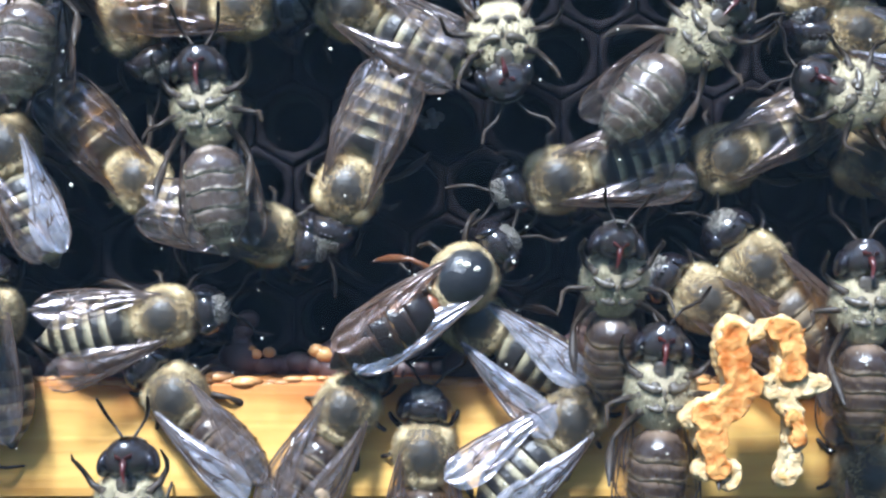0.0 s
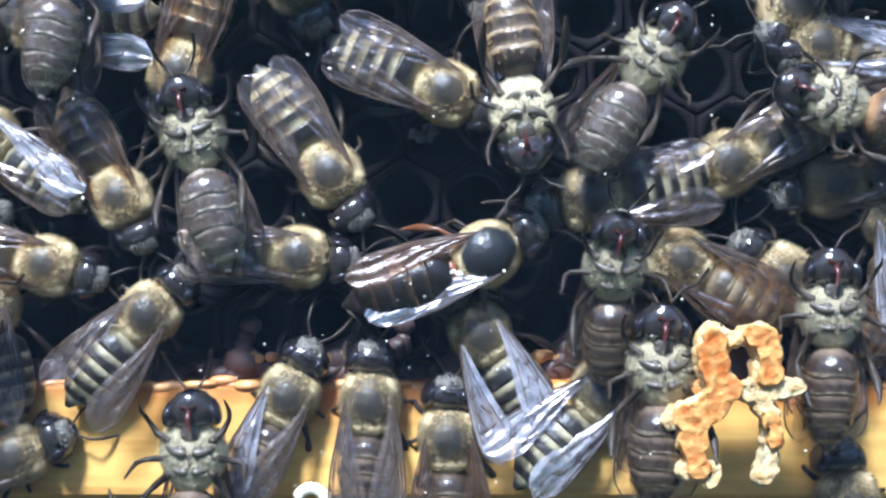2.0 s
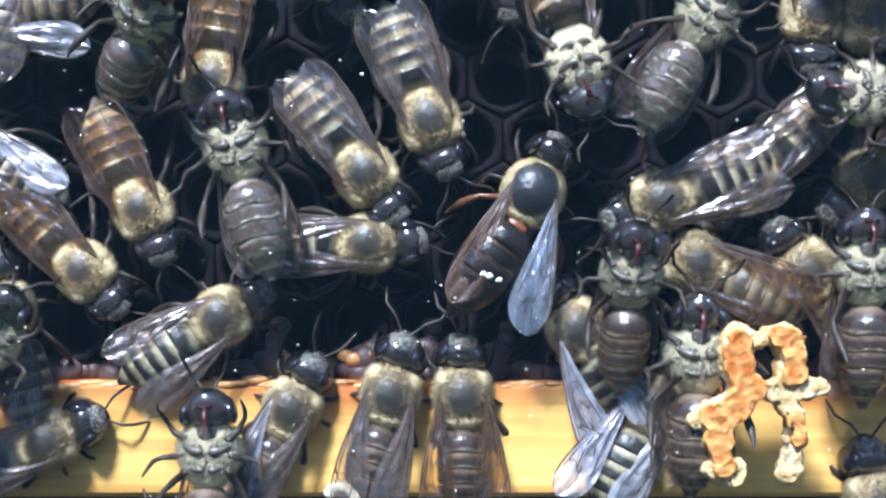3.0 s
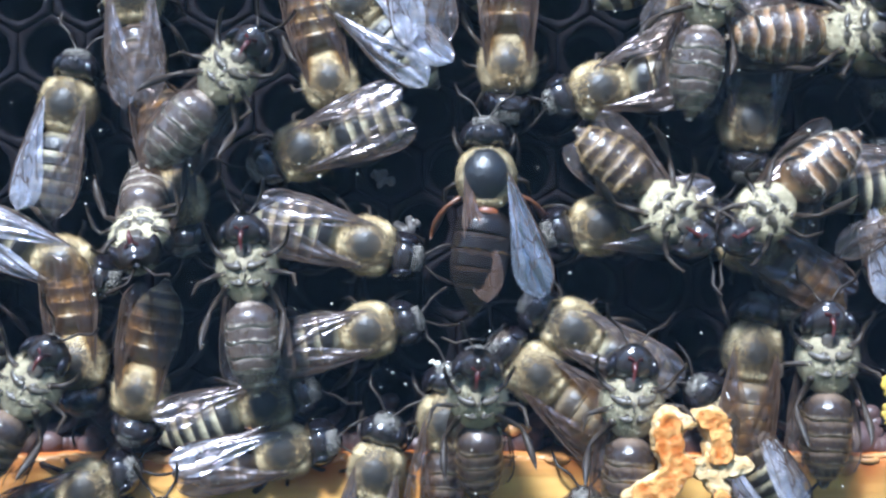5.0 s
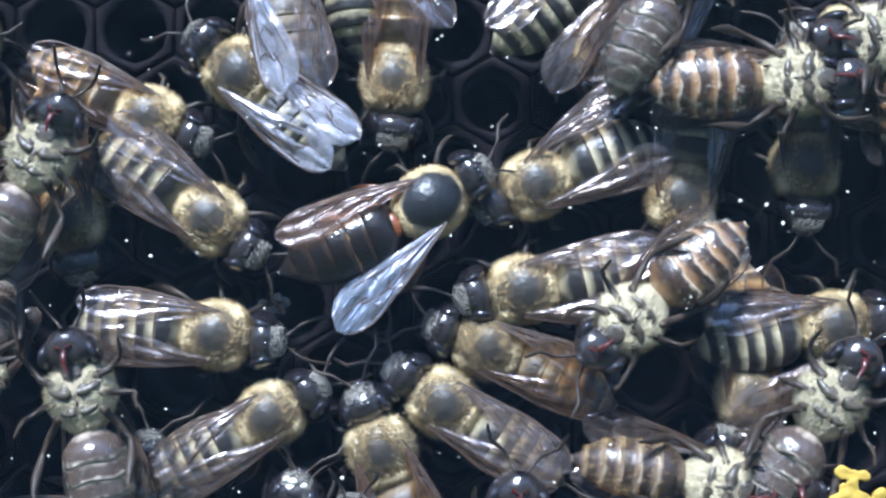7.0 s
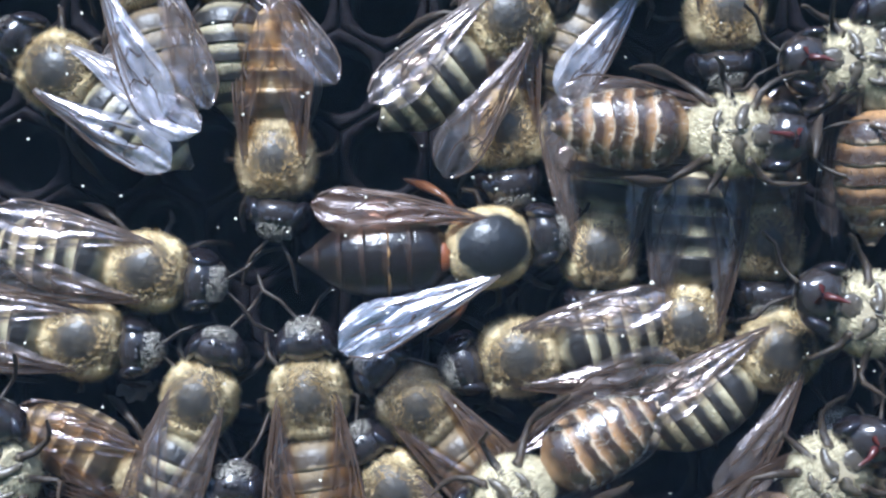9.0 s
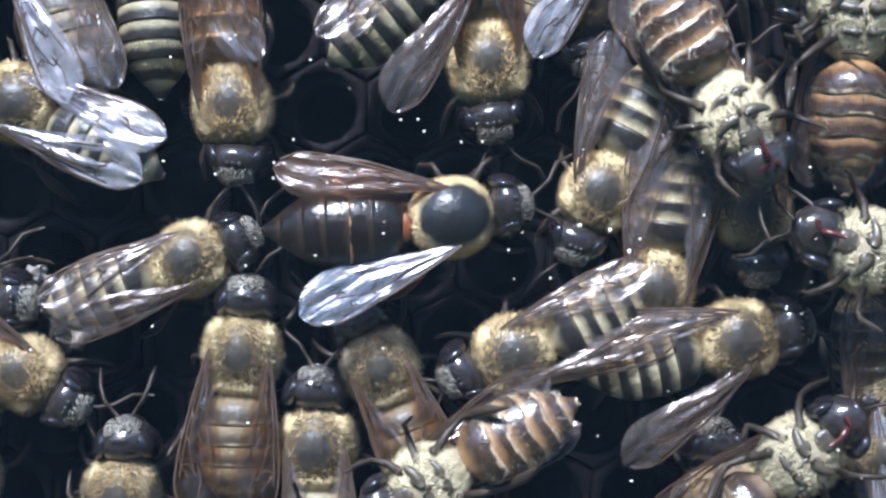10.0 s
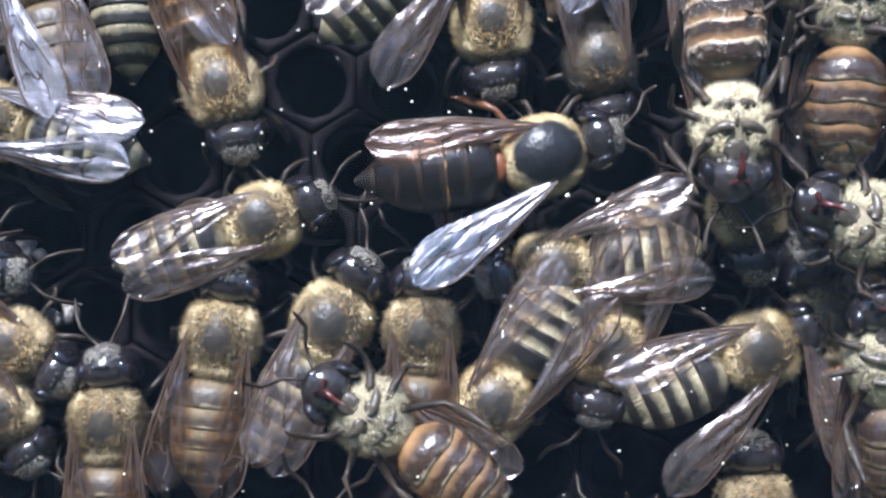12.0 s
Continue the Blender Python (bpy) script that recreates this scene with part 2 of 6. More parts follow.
def lathe(bm, stations, seg, layer=None):
    """Rings about the y axis: stations of (y, half width, half height, z shift, along)."""
    rings = []
    for y, rw, rh, dz, a in stations:
        ring = []
        for k in range(seg):
            f = 2 * math.pi * k / seg
            v = bm.verts.new((rw * math.cos(f) * MM, y * MM, (dz + rh * math.sin(f)) * MM))
            if layer:
                v[layer] = a
            ring.append(v)
        rings.append(ring)
    for r, q in zip(rings, rings[1:]):
        for k in range(seg):
            bm.faces.new((r[k], r[(k + 1) % seg], q[(k + 1) % seg], q[k]))
    bm.faces.new(rings[0])
    bm.faces.new(rings[-1][::-1])


def ball(bm, centre, radii, seg=20, rings=12):
    """An ellipsoid, millimetres; returns its vertices."""
    def at(x, y, z):
        return bm.verts.new(((centre[0] + x * radii[0]) * MM, (centre[1] + y * radii[1]) * MM, (centre[2] + z * radii[2]) * MM))
    rows = []
    for r in range(1, rings):
        f = math.pi * r / rings
        rows.append([at(math.sin(f) * math.cos(2 * math.pi * k / seg), math.sin(f) * math.sin(2 * math.pi * k / seg), math.cos(f)) for k in range(seg)])
    top, low = at(0, 0, 1), at(0, 0, -1)
    for k in range(seg):
        j = (k + 1) % seg
        bm.faces.new((top, rows[0][k], rows[0][j]))
        bm.faces.new((low, rows[-1][j], rows[-1][k]))
        for p, q in zip(rows, rows[1:]):
            bm.faces.new((p[k], q[k], q[j], p[j]))
    return [v for row in rows for v in row] + [top, low]


def tube(bm, points, radii, seg=6, flat=1.0):
    """A jointed tube through points (mm)."""
    rings = []
    pts = [Vector(p) for p in points]
    for i, p in enumerate(pts):
        d = (pts[min(i + 1, len(pts) - 1)] - pts[max(i - 1, 0)]).normalized()
        side = d.cross(Vector((0, 0, 1)))
        side = side.normalized() if side.length > 1e-4 else Vector((1, 0, 0))
        up = side.cross(d)
        ring = []
        for k in range(seg):
            f = 2 * math.pi * k / seg
            ring.append(bm.verts.new((p + side * math.cos(f) * radii[i] + up * math.sin(f) * radii[i] * flat) * MM))
        rings.append(ring)
    for r, q in zip(rings, rings[1:]):
        for k in range(seg):
            bm.faces.new((r[k], r[(k + 1) % seg], q[(k + 1) % seg], q[k]))
    bm.faces.new(rings[0])
    bm.faces.new(rings[-1][::-1])


def blades(bm, rng, count, place, length, width, droop=0.35, ways=None, stand=0.55, comb=(0, -0.5, 0)):
    """Fur: thin tapering hairs that lean over the skin, combed one way. place(rng) gives a point and an outward way, in mm, or None."""
    made = 0
    new_vert, new_face, uni = bm.verts.new, bm.faces.new, rng.uniform
    drift = Vector(comb)
    while made < count:
        hit = place(rng)
        if hit is None:
            continue
        made += 1
        p, out = hit
        tuft = noise.noise_vector(p * 2.6) * 0.4
        lean = Vector((uni(-1, 1), uni(-1, 1), uni(-1, 1))) + tuft + drift
        lean = (lean - out * lean.dot(out)).normalized()
        way = (lean + out * (stand + uni(-droop, droop))).normalized()
        side = way.cross(out).normalized()
        w = side * (width * 0.5)
        new_face([new_vert(v * MM) for v in (p + w, p + way * (length * uni(0.55, 1.2)), p - w)])
        if ways is not None:
            ways += [(out * 0.7 + way * uni(0.1, 1.0) + w.normalized() * uni(-0.8, 0.8)).normalized()] * 3


def combed(me, ways):
    """Fur takes the light as the skin under it does."""
    me.normals_split_custom_set_from_vertices([tuple(w) for w in ways])
    return me


def on_ellipsoid(radii, keep, centre=(0, 0, 0)):
    def place(rng):
        w = Vector((rng.gauss(0, 1), rng.gauss(0, 1), rng.gauss(0, 1))).normalized()
        if not keep(w, rng):
            return None
        p = Vector([w[i] * radii[i] * 0.97 + centre[i] for i in range(3)])
        return p, Vector([w[i] / radii[i] for i in range(3)]).normalized()
    return place


# ---- honey bee meshes, millimetres; head towards +y, back towards +z, thorax at the origin ----
def thorax_mesh(radii, mat, disc):
    bm = bmesh.new()
    layer = bm.verts.layers.float.new("along")
    ball(bm, (0, 0, 0), radii, 28, 18)
    for v in bm.verts:
        x, y, z = (v.co[i] / MM / radii[i] for i in range(3))
        v[layer] = max(0.0, min(1.0, 1.25 - math.hypot(x, (y - 0.08) * 0.95) / disc)) if z > 0 else 0.0
        if y < -0.72 and z > 0:
            v.co.z += 0.12 * MM
        v.co.z *= 1.0 - 0.08 * max(0, y)
    return finish("thorax", bm, mat)


def fur_mesh(seed, radii, disc, count, length, mat, fuzz=0, soft=0.22):
    """A thorax's coat: long hair round a disc, short fuzz on the disc, pale tufts on both shoulders."""
    rng = random.Random(seed)
    bm = bmesh.new()
    ways = []

    def inside(w):
        d = math.hypot(w.x, (w.y - 0.06) * 0.95)
        u = max(0.0, min(1.0, (d - disc + soft) / (2 * soft)))
        return u * u * (3 - 2 * u)

    def keep(w, r):
        if w.z > 0.1:
            return r.random() < inside(w) ** 2
        return -0.93 < w.y < 0.96 and w.z > -0.7
    blades(bm, rng, count, on_ellipsoid(radii, keep), length, 0.034, 0.5, ways, 0.8)
    marks = [len(bm.faces)]
    middle = on_ellipsoid(radii, lambda w, r: w.z > 0.1 and 0.05 < inside(w) < 0.98)
    blades(bm, rng, fuzz, middle, 0.36, 0.030, 0.4, ways, 0.7)
    marks.append(len(bm.faces))
    blades(bm, rng, fuzz, on_ellipsoid(radii, lambda w, r: w.z > 0.1 and r.random() > inside(w)), 0.20, 0.026, 0.2, ways, 0.6)
    marks.append(len(bm.faces))
    for s in (-1, 1):
        centre, size = (1.22 * s, 0.92, 0.38), (0.64, 0.80, 0.62)
        ways += [Vector((0, 0, 0))] * len(ball(bm, centre, [r * 0.95 for r in size], 12, 8))
        blades(bm, rng, count // 9, on_ellipsoid(size, lambda w, r: w.z > -0.4, centre), length * 0.8, 0.040, 0.4, ways, 0.7)
    marks.append(len(bm.faces))
    rump = on_ellipsoid((1.15, 0.42, 0.55), lambda w, r: w.z > -0.3, (0, -radii[1] * 0.76, radii[2] * 0.42))
    blades(bm, rng, count // 8, rump, length * 0.9, 0.030, 0.3, ways, 0.6)
    bm.faces.ensure_lookup_table()
    for k, f in enumerate(bm.faces):
        f.material_index = 0 if k < marks[0] or k >= marks[3] else 3 if k < marks[1] else 2 if k < marks[2] else 1
    return combed(finish("fur", bm, [mat, FUR_TUFT if mat in (FUR, FUR_PALE) else mat, FUR_DISC, FUR_MID]), ways)


def breast_mesh(seed):
    """A thorax seen from below: cream fur, crossed by dark leg roots in two bows, dark down the middle of the front."""
    rng = random.Random(seed)
    bm = bmesh.new()
    size = (2.12, 2.2, 1.32)

    def skin(x, y, lift):
        z = math.sqrt(max(0.02, 1 - (x / size[0]) ** 2 - (y / size[1]) ** 2)) * size[2]
        return (x, y, -z - lift)
    ways = []
    for k in (-1, 1):
        for y0, bow, reach, r in ((0.45, 0.35, 1.5, 0.25), (-0.72, 0.25, 1.2, 0.19)):
            pts = [skin(k * reach * u, y0 + bow * (u - 0.35) ** 2 * 2.2, 0.02) for u in (0.12, 0.3, 0.5, 0.7, 0.88, 1.0)]
            tube(bm, pts, (r * 0.7, r * 1.2, r * 1.15, r, r * 0.8, r * 0.4), 8)
        for x, y, r in ((0.52, 0.62, 0.36), (0.48, -0.58, 0.30), (0.30, 1.45, 0.30)):
            ball(bm, skin(x * k, y, -0.08), (r, r * 0.8, 0.24), 12, 8)
    ball(bm, (0, 1.55, -0.92), (0.62, 0.72, 0.22), 12, 8)
    ball(bm, (0, 0.05, -1.24), (0.16, 0.5, 0.14), 10, 7)
    n1 = len(bm.faces)
    ball(bm, (0, 0, 0), [q * 0.97 for q in size], 24, 16)
    ways += [Vector((0, 0, 0))] * len(bm.verts)
    n0 = len(bm.faces)

    def keep(w, r):
        if math.hypot(abs(w.x) * size[0] - 0.5, (w.y * size[1] - 0.02) * 0.5) < 0.30 and r.random() < 0.5:
            return False
        x, y = w.x * size[0], w.y * size[1]
        if w.z > 0.25 or (abs(x) < 0.62 and 0.75 < y < 2.05 and r.random() < 0.9):
            return False
        u = min(1.0, abs(x) / 1.45)
        first = abs(y - 0.45 - 0.35 * (u - 0.35) ** 2 * 2.2)
        second = abs(y + 0.72 - 0.25 * (u - 0.35) ** 2 * 2.2)
        return (first > 0.26 or u > 0.97) and (second > 0.20 or u > 0.8)
    blades(bm, rng, 5200, on_ellipsoid(size, keep), 0.50, 0.034, 0.4, ways, 0.6, (0, -0.8, 0))
    bm.faces.ensure_lookup_table()
    for k, f in enumerate(bm.faces[:n0]):
        f.material_index = 2 if k < n1 else 1
    for v in bm.verts:
        taper = v.co.y / (size[1] * MM)
        v.co.x *= 1.0 - 0.26 * max(0.0, -taper) + 0.06 * max(0.0, taper)
        v.co.y += 0.22 * abs(v.co.x) * max(0.0, taper)
    return combed(finish("fur", bm, [FUR_PALE, BREAST, PLATE]), ways)


def head_mesh(s):
    bm = bmesh.new()
    lathe(bm, [(-1.0 * s, 0.5 * s, 0.5 * s, 0, 0), (-0.85 * s, 1.15 * s, 1.05 * s, 0, 0), (-0.35 * s, 1.62 * s, 1.42 * s, -0.05, 0),
               (0.25 * s, 1.62 * s, 1.42 * s, -0.12, 0), (0.85 * s, 1.25 * s, 1.15 * s, -0.25, 0), (1.25 * s, 0.85 * s, 0.8 * s, -0.4, 0),
               (1.45 * s, 0.4 * s, 0.4 * s, -0.5, 0)], 22)
    for k in (-0.32, 0.0, 0.32):
        ball(bm, (k * s, 0.1 * s, (1.38 + 0.08 * (k == 0)) * s), (0.13, 0.13, 0.1), 8, 6)
    return finish("head", bm, CHITIN)


def head_fur_mesh(seed, s):
    bm = bmesh.new()
    ways = []
    rng = random.Random(seed)
    size = (1.5 * s, 1.36 * s, 1.42 * s)
    blades(bm, rng, 1300, on_ellipsoid(size, lambda w, r: w.y > 0.30 and abs(w.x) < 0.62 and r.random() < w.y * 1.3), 0.22, 0.030, 0.3, ways, 0.4)
    blades(bm, rng, 500, on_ellipsoid(size, lambda w, r: w.z < -0.2 and 0.25 < abs(w.x) < 0.72, (0, -0.1, 0)), 0.22, 0.028, 0.3, ways, 0.4)
    return combed(finish("head_fur", bm, FUR_FACE), ways)


def eye_mesh(s):
    bm = bmesh.new()
    ball(bm, (0, 0, 0), (0.46 * s, 0.85 * s, 1.15 * s), 16, 12)
    return finish("eye", bm, EYE)


def antenna_mesh(side, spread):
    bm = bmesh.new()
    pts = [(0, 0, 0), (0.45 * side, 0.62, 0.30), (0.72 * side, 1.0, 0.32), (0.96 * side * spread, 1.65, 0.05),
           (1.08 * side * spread, 2.25, -0.30), (1.16 * side * spread, 2.7, -0.62)]
    tube(bm, pts, (0.10, 0.09, 0.11, 0.12, 0.12, 0.08), 7)
    return finish("antenna", bm, LEG)


def mouth_mesh():
    bm = bmesh.new()
    tube(bm, [(0, 0.3, -0.9), (0, 0.2, -1.6), (0, -0.2, -1.95), (0, -0.9, -1.75)], (0.25, 0.22, 0.15, 0.06), 10)
    for s in (-1, 1):
        tube(bm, [(0.45 * s, 0.5, -0.9), (0.42 * s, 0.6, -1.45), (0.08 * s, 0.55, -1.75)], (0.19, 0.16, 0.06), 7, 0.6)
    return finish("mouthparts", bm, TONGUE)


def girth(s, rw, rh):
    """Half width and height of an abdomen at s from 0 (waist) to 1 (tip)."""
    f = min(1.0, (s / 0.16)) ** 0.5 * (0.62 + 0.38 * math.sin(math.pi * min(1, 0.12 + s * 0.95)) ** 0.8)
    f *= 1.0 if s < 0.6 else max(0.05, 1 - ((s - 0.6) / 0.42) ** 2.1)
    return rw * f, rh * f


def abdomen_cuts(n):
    return [0.0] + [0.10 + 0.90 * ((k / n) ** 0.93) for k in range(1, n)] + [1.0]


def tergite_mesh(i, n, length, rw, rh, mat, lobed=0.0, lip=1.0):
    cuts = abdomen_cuts(n)
    a, b = cuts[i], cuts[i + 1]
    bm = bmesh.new()
    layer = bm.verts.layers.float.new("along")
    st = []
    rows = 8
    for k in range(rows + 1):
        u = k / rows
        s = a + (b - a) * (u * 1.07 if i < n - 1 else u)
        w, h = girth(min(s, 1.0), rw, rh)
        lift = ((0.03 + 0.07 * u) if 0 < i else 0.06 * u) * lip
        tilt = 0.7 * max(0.0, s - 0.35) ** 2
        st.append((-s * length, max(0.08, w + lift * (1 - 0.5 * (i == n - 1))), max(0.08, h + lift * (1 - 0.5 * (i == n - 1))), -tilt * 1.2, u))
    w, h = girth(min(a + (b - a) * (1.04 if i < n - 1 else 1), 1.0), rw, rh)
    if i < n - 1:
        y, ww, hh, dz, _ = st[-1]
        st.append((y + 0.05, ww - 0.13 * lip, hh - 0.13 * lip, dz, 1.0))
    lathe(bm, st, 36 if lobed else 26, layer)
    for v in bm.verts:
        f = math.atan2(v.co.z, v.co.x)
        v.co.y += lobed * v[layer] ** 2 * math.cos(4 * f) * MM
    return finish("tergite", bm, mat)


def band_fur_mesh(seed, n, length, rw, rh, mat, count):
    cuts = abdomen_cuts(n)
    bm = bmesh.new()

    def place(rng):
        i = rng.choice((1, 2, 3, 4)) if n > 4 else 1
        s = cuts[i] + (cuts[i + 1] - cuts[i]) * rng.uniform(0.05, 0.42)
        w, h = girth(s, rw, rh)
        f = rng.uniform(0, 2 * math.pi)
        dz = -0.7 * max(0.0, s - 0.35) ** 2 * 1.2
        out = Vector((math.cos(f) / w, -0.9 / w, math.sin(f) / h))
        return Vector(((w + 0.05) * math.cos(f), -s * length, dz + (h + 0.05) * math.sin(f))), out.normalized()
    ways = []
    blades(bm, random.Random(seed), count * 3, place, 0.34, 0.028, 0.2, ways, 0.3, (0, -2.2, 0))
    return combed(finish("band_fur", bm, mat), ways)


def fringe_mesh(seed, n, length, rw, rh, count, mat):
    """Grey hairs along the rear rims and flanks of a dark abdomen."""
    cuts = abdomen_cuts(n)
    bm = bmesh.new()
    ways = []

    def place(rng):
        i = rng.choice((0, 1, 2, 3, 4))
        s = cuts[i] + (cuts[i + 1] - cuts[i]) * (rng.uniform(0.86, 1.02) if rng.random() < 0.55 else rng.random())
        w, h = girth(s, rw, rh)
        f = rng.choice((0, math.pi)) + rng.gauss(0, 0.35) if rng.random() < 0.5 else rng.uniform(0, 2 * math.pi)
        dz = -0.7 * max(0.0, s - 0.35) ** 2 * 1.2
        out = Vector((math.cos(f) / w, -0.5 / w, math.sin(f) / h))
        return Vector(((w + 0.08) * math.cos(f), -s * length, dz + (h + 0.08) * math.sin(f))), out.normalized()
    blades(bm, random.Random(seed), count * 2, place, 0.40, 0.024, 0.25, ways, 0.35, (0, -1.8, 0))
    return combed(finish("band_fur", bm, mat), ways)


def edge_at(table, s):
    """A smooth reading of a table of (place, value)."""
    for (a, p), (b, q) in zip(table, table[1:]):
        if s <= b:
            u = (s - a) / (b - a)
            return p + (q - p) * u
    return table[-1][1]


LEAD = ((0, 0.03), (0.1, 0.08), (0.3, 0.13), (0.5, 0.16), (0.7, 0.16), (0.82, 0.12), (0.90, 0.04), (0.96, -0.09), (1.0, -0.32))
TRAIL = ((0, -0.07), (0.1, -0.13), (0.2, -0.22), (0.3, -0.34), (0.4, -0.45), (0.5, -0.57), (0.6, -0.69), (0.7, -0.79), (0.78, -0.83),
         (0.86, -0.80), (0.92, -0.71), (0.97, -0.55), (1.0, -0.36))


def wing_mesh(name, length, width, side, seed, mat, hind=False):
    """A wing from its hinge at the origin towards -y: a narrow root, a broad round tip, pleats and crinkles; side 1 is the bee's right."""
    bm = bmesh.new()
    rows, cols = 24, 15

    def spot(s, c):
        lead, trail = width * edge_at(LEAD, s), width * edge_at(TRAIL, s)
        x = lead + (trail - lead) * c
        open_out = min(1, s * 2.5)
        z = 0.16 * math.sin(c * math.pi) * math.sin(s * math.pi)
        z += 0.16 * abs((c * 5.2 + 0.5 * math.sin(s * 4 + seed)) % 2 - 1) * open_out * (1 - 0.5 * max(0, s - 0.6) / 0.4)
        p = Vector((x * 1.5, -s * length * 0.55, seed * 3.1))
        z += (0.17 * noise.noise(p) + 0.10 * noise.noise(p * 2.7)) * open_out - 0.25 * s * s
        return Vector((x * side, -s * length, z)) * MM
    grid = [[bm.verts.new(spot(r / rows, c / cols)) for c in range(cols + 1)] for r in range(rows + 1)]
    for r in range(rows):
        for c in range(cols):
            bm.faces.new((grid[r][c], grid[r + 1][c], grid[r + 1][c + 1], grid[r][c + 1]))
    lines = [[(k / 12 * 0.97, 0.015) for k in range(13)], [(k / 12 * 0.80, 0.17 - 0.06 * k / 12) for k in range(13)],
             [(0.05 + k / 10 * 0.70, 0.36 + 0.10 * math.sin(k * 0.7)) for k in range(11)],
             [(0.05 + k / 10 * 0.66, 0.60 + 0.22 * k / 10) for k in range(11)],
             [(0.38, 0.14), (0.44, 0.30), (0.40, 0.44)], [(0.54, 0.13), (0.58, 0.30), (0.52, 0.44)],
             [(0.72, 0.12), (0.70, 0.30), (0.76, 0.46), (0.72, 0.56)], [(0.34, 0.44), (0.36, 0.66)], [(0.50, 0.46), (0.58, 0.60), (0.56, 0.78)],
             [(0.70, 0.48), (0.80, 0.58), (0.90, 0.60)]]
    if hind:
        lines = lines[:4]
    up = Vector((0, 0, 0.03 * MM))
    for i, line in enumerate(lines):
        pts = [spot(s, c) + up for s, c in line]
        for p, q in zip(pts, pts[1:]):
            d = (q - p).normalized()
            sd = Vector((-d.y, d.x, 0)) * (0.05 if i == 0 else 0.032) * MM
            for lift, order in ((0, (p - sd, q - sd, q + sd, p + sd)), (-2, (p + sd, q + sd, q - sd, p - sd))):
                f = bm.faces.new([bm.verts.new(v + lift * up) for v in order])
                f.material_index = 1
    return finish(name, bm, [mat, VEIN])


def leg_mesh(kind, side, skin=LEG):
    """Fore, middle or hind leg from its root to its foot."""
    bm = bmesh.new()
    if kind == "fore":
        pts = [(0, 0, 0), (1.1, 0.5, 0.1), (1.9, 1.4, 0.35), (2.2, 2.1, -0.2), (2.35, 2.7, -1.0), (2.3, 3.2, -1.3)]
        rad = (0.30, 0.26, 0.19, 0.19, 0.13, 0.07)
    elif kind == "middle":
        pts = [(0, 0, 0), (1.3, -0.2, 0.2), (2.5, -0.5, 0.6), (3.1, -0.7, 0.0), (3.3, -1.2, -1.0), (3.5, -1.7, -1.45)]
        rad = (0.30, 0.26, 0.18, 0.20, 0.14, 0.07)
    else:
        pts = [(0, 0, 0), (1.2, -1.1, 0.3), (2.2, -2.2, 0.6), (2.5, -3.1, 0.1), (2.7, -4.0, -0.7), (2.8, -4.9, -1.3), (2.8, -5.6, -1.45)]
        rad = (0.30, 0.28, 0.19, 0.32, 0.38, 0.22, 0.08)
    pts = [(x * 0.66, y * 0.76, z) for x, y, z in pts]
    tube(bm, [(x * side, y, z) for x, y, z in pts], [r * 0.82 for r in rad], 8, 0.8)
    rng = random.Random(len(kind))
    ball(bm, (0.05 * side, 0, 0.05), (0.32, 0.30, 0.30), 10, 8)
    P = [Vector((x * side, y, z)) for x, y, z in pts]

    def place(r):
        i = r.randrange(len(P) - 1)
        w = Vector((r.gauss(0, 1), r.gauss(0, 1), r.gauss(0, 1))).normalized()
        return P[i].lerp(P[i + 1], r.random()) + w * rad[i] * 0.8, w
    n0 = len(bm.faces)
    ways = [Vector((0, 0, 0))] * len(bm.verts)
    blades(bm, rng, 110, place, 0.22, 0.024, 0.3, ways)
    blades(bm, rng, 60, on_ellipsoid((0.32, 0.30, 0.30), lambda w, r: w.z < 0.6, (0.05 * side, 0, 0.05)), 0.3, 0.026, 0.3, ways)
    bm.faces.ensure_lookup_table()
    for f in bm.faces[n0:]:
        f.material_index = 1
    return combed(finish(kind + "_leg", bm, [skin, FUR_DISC]), ways)


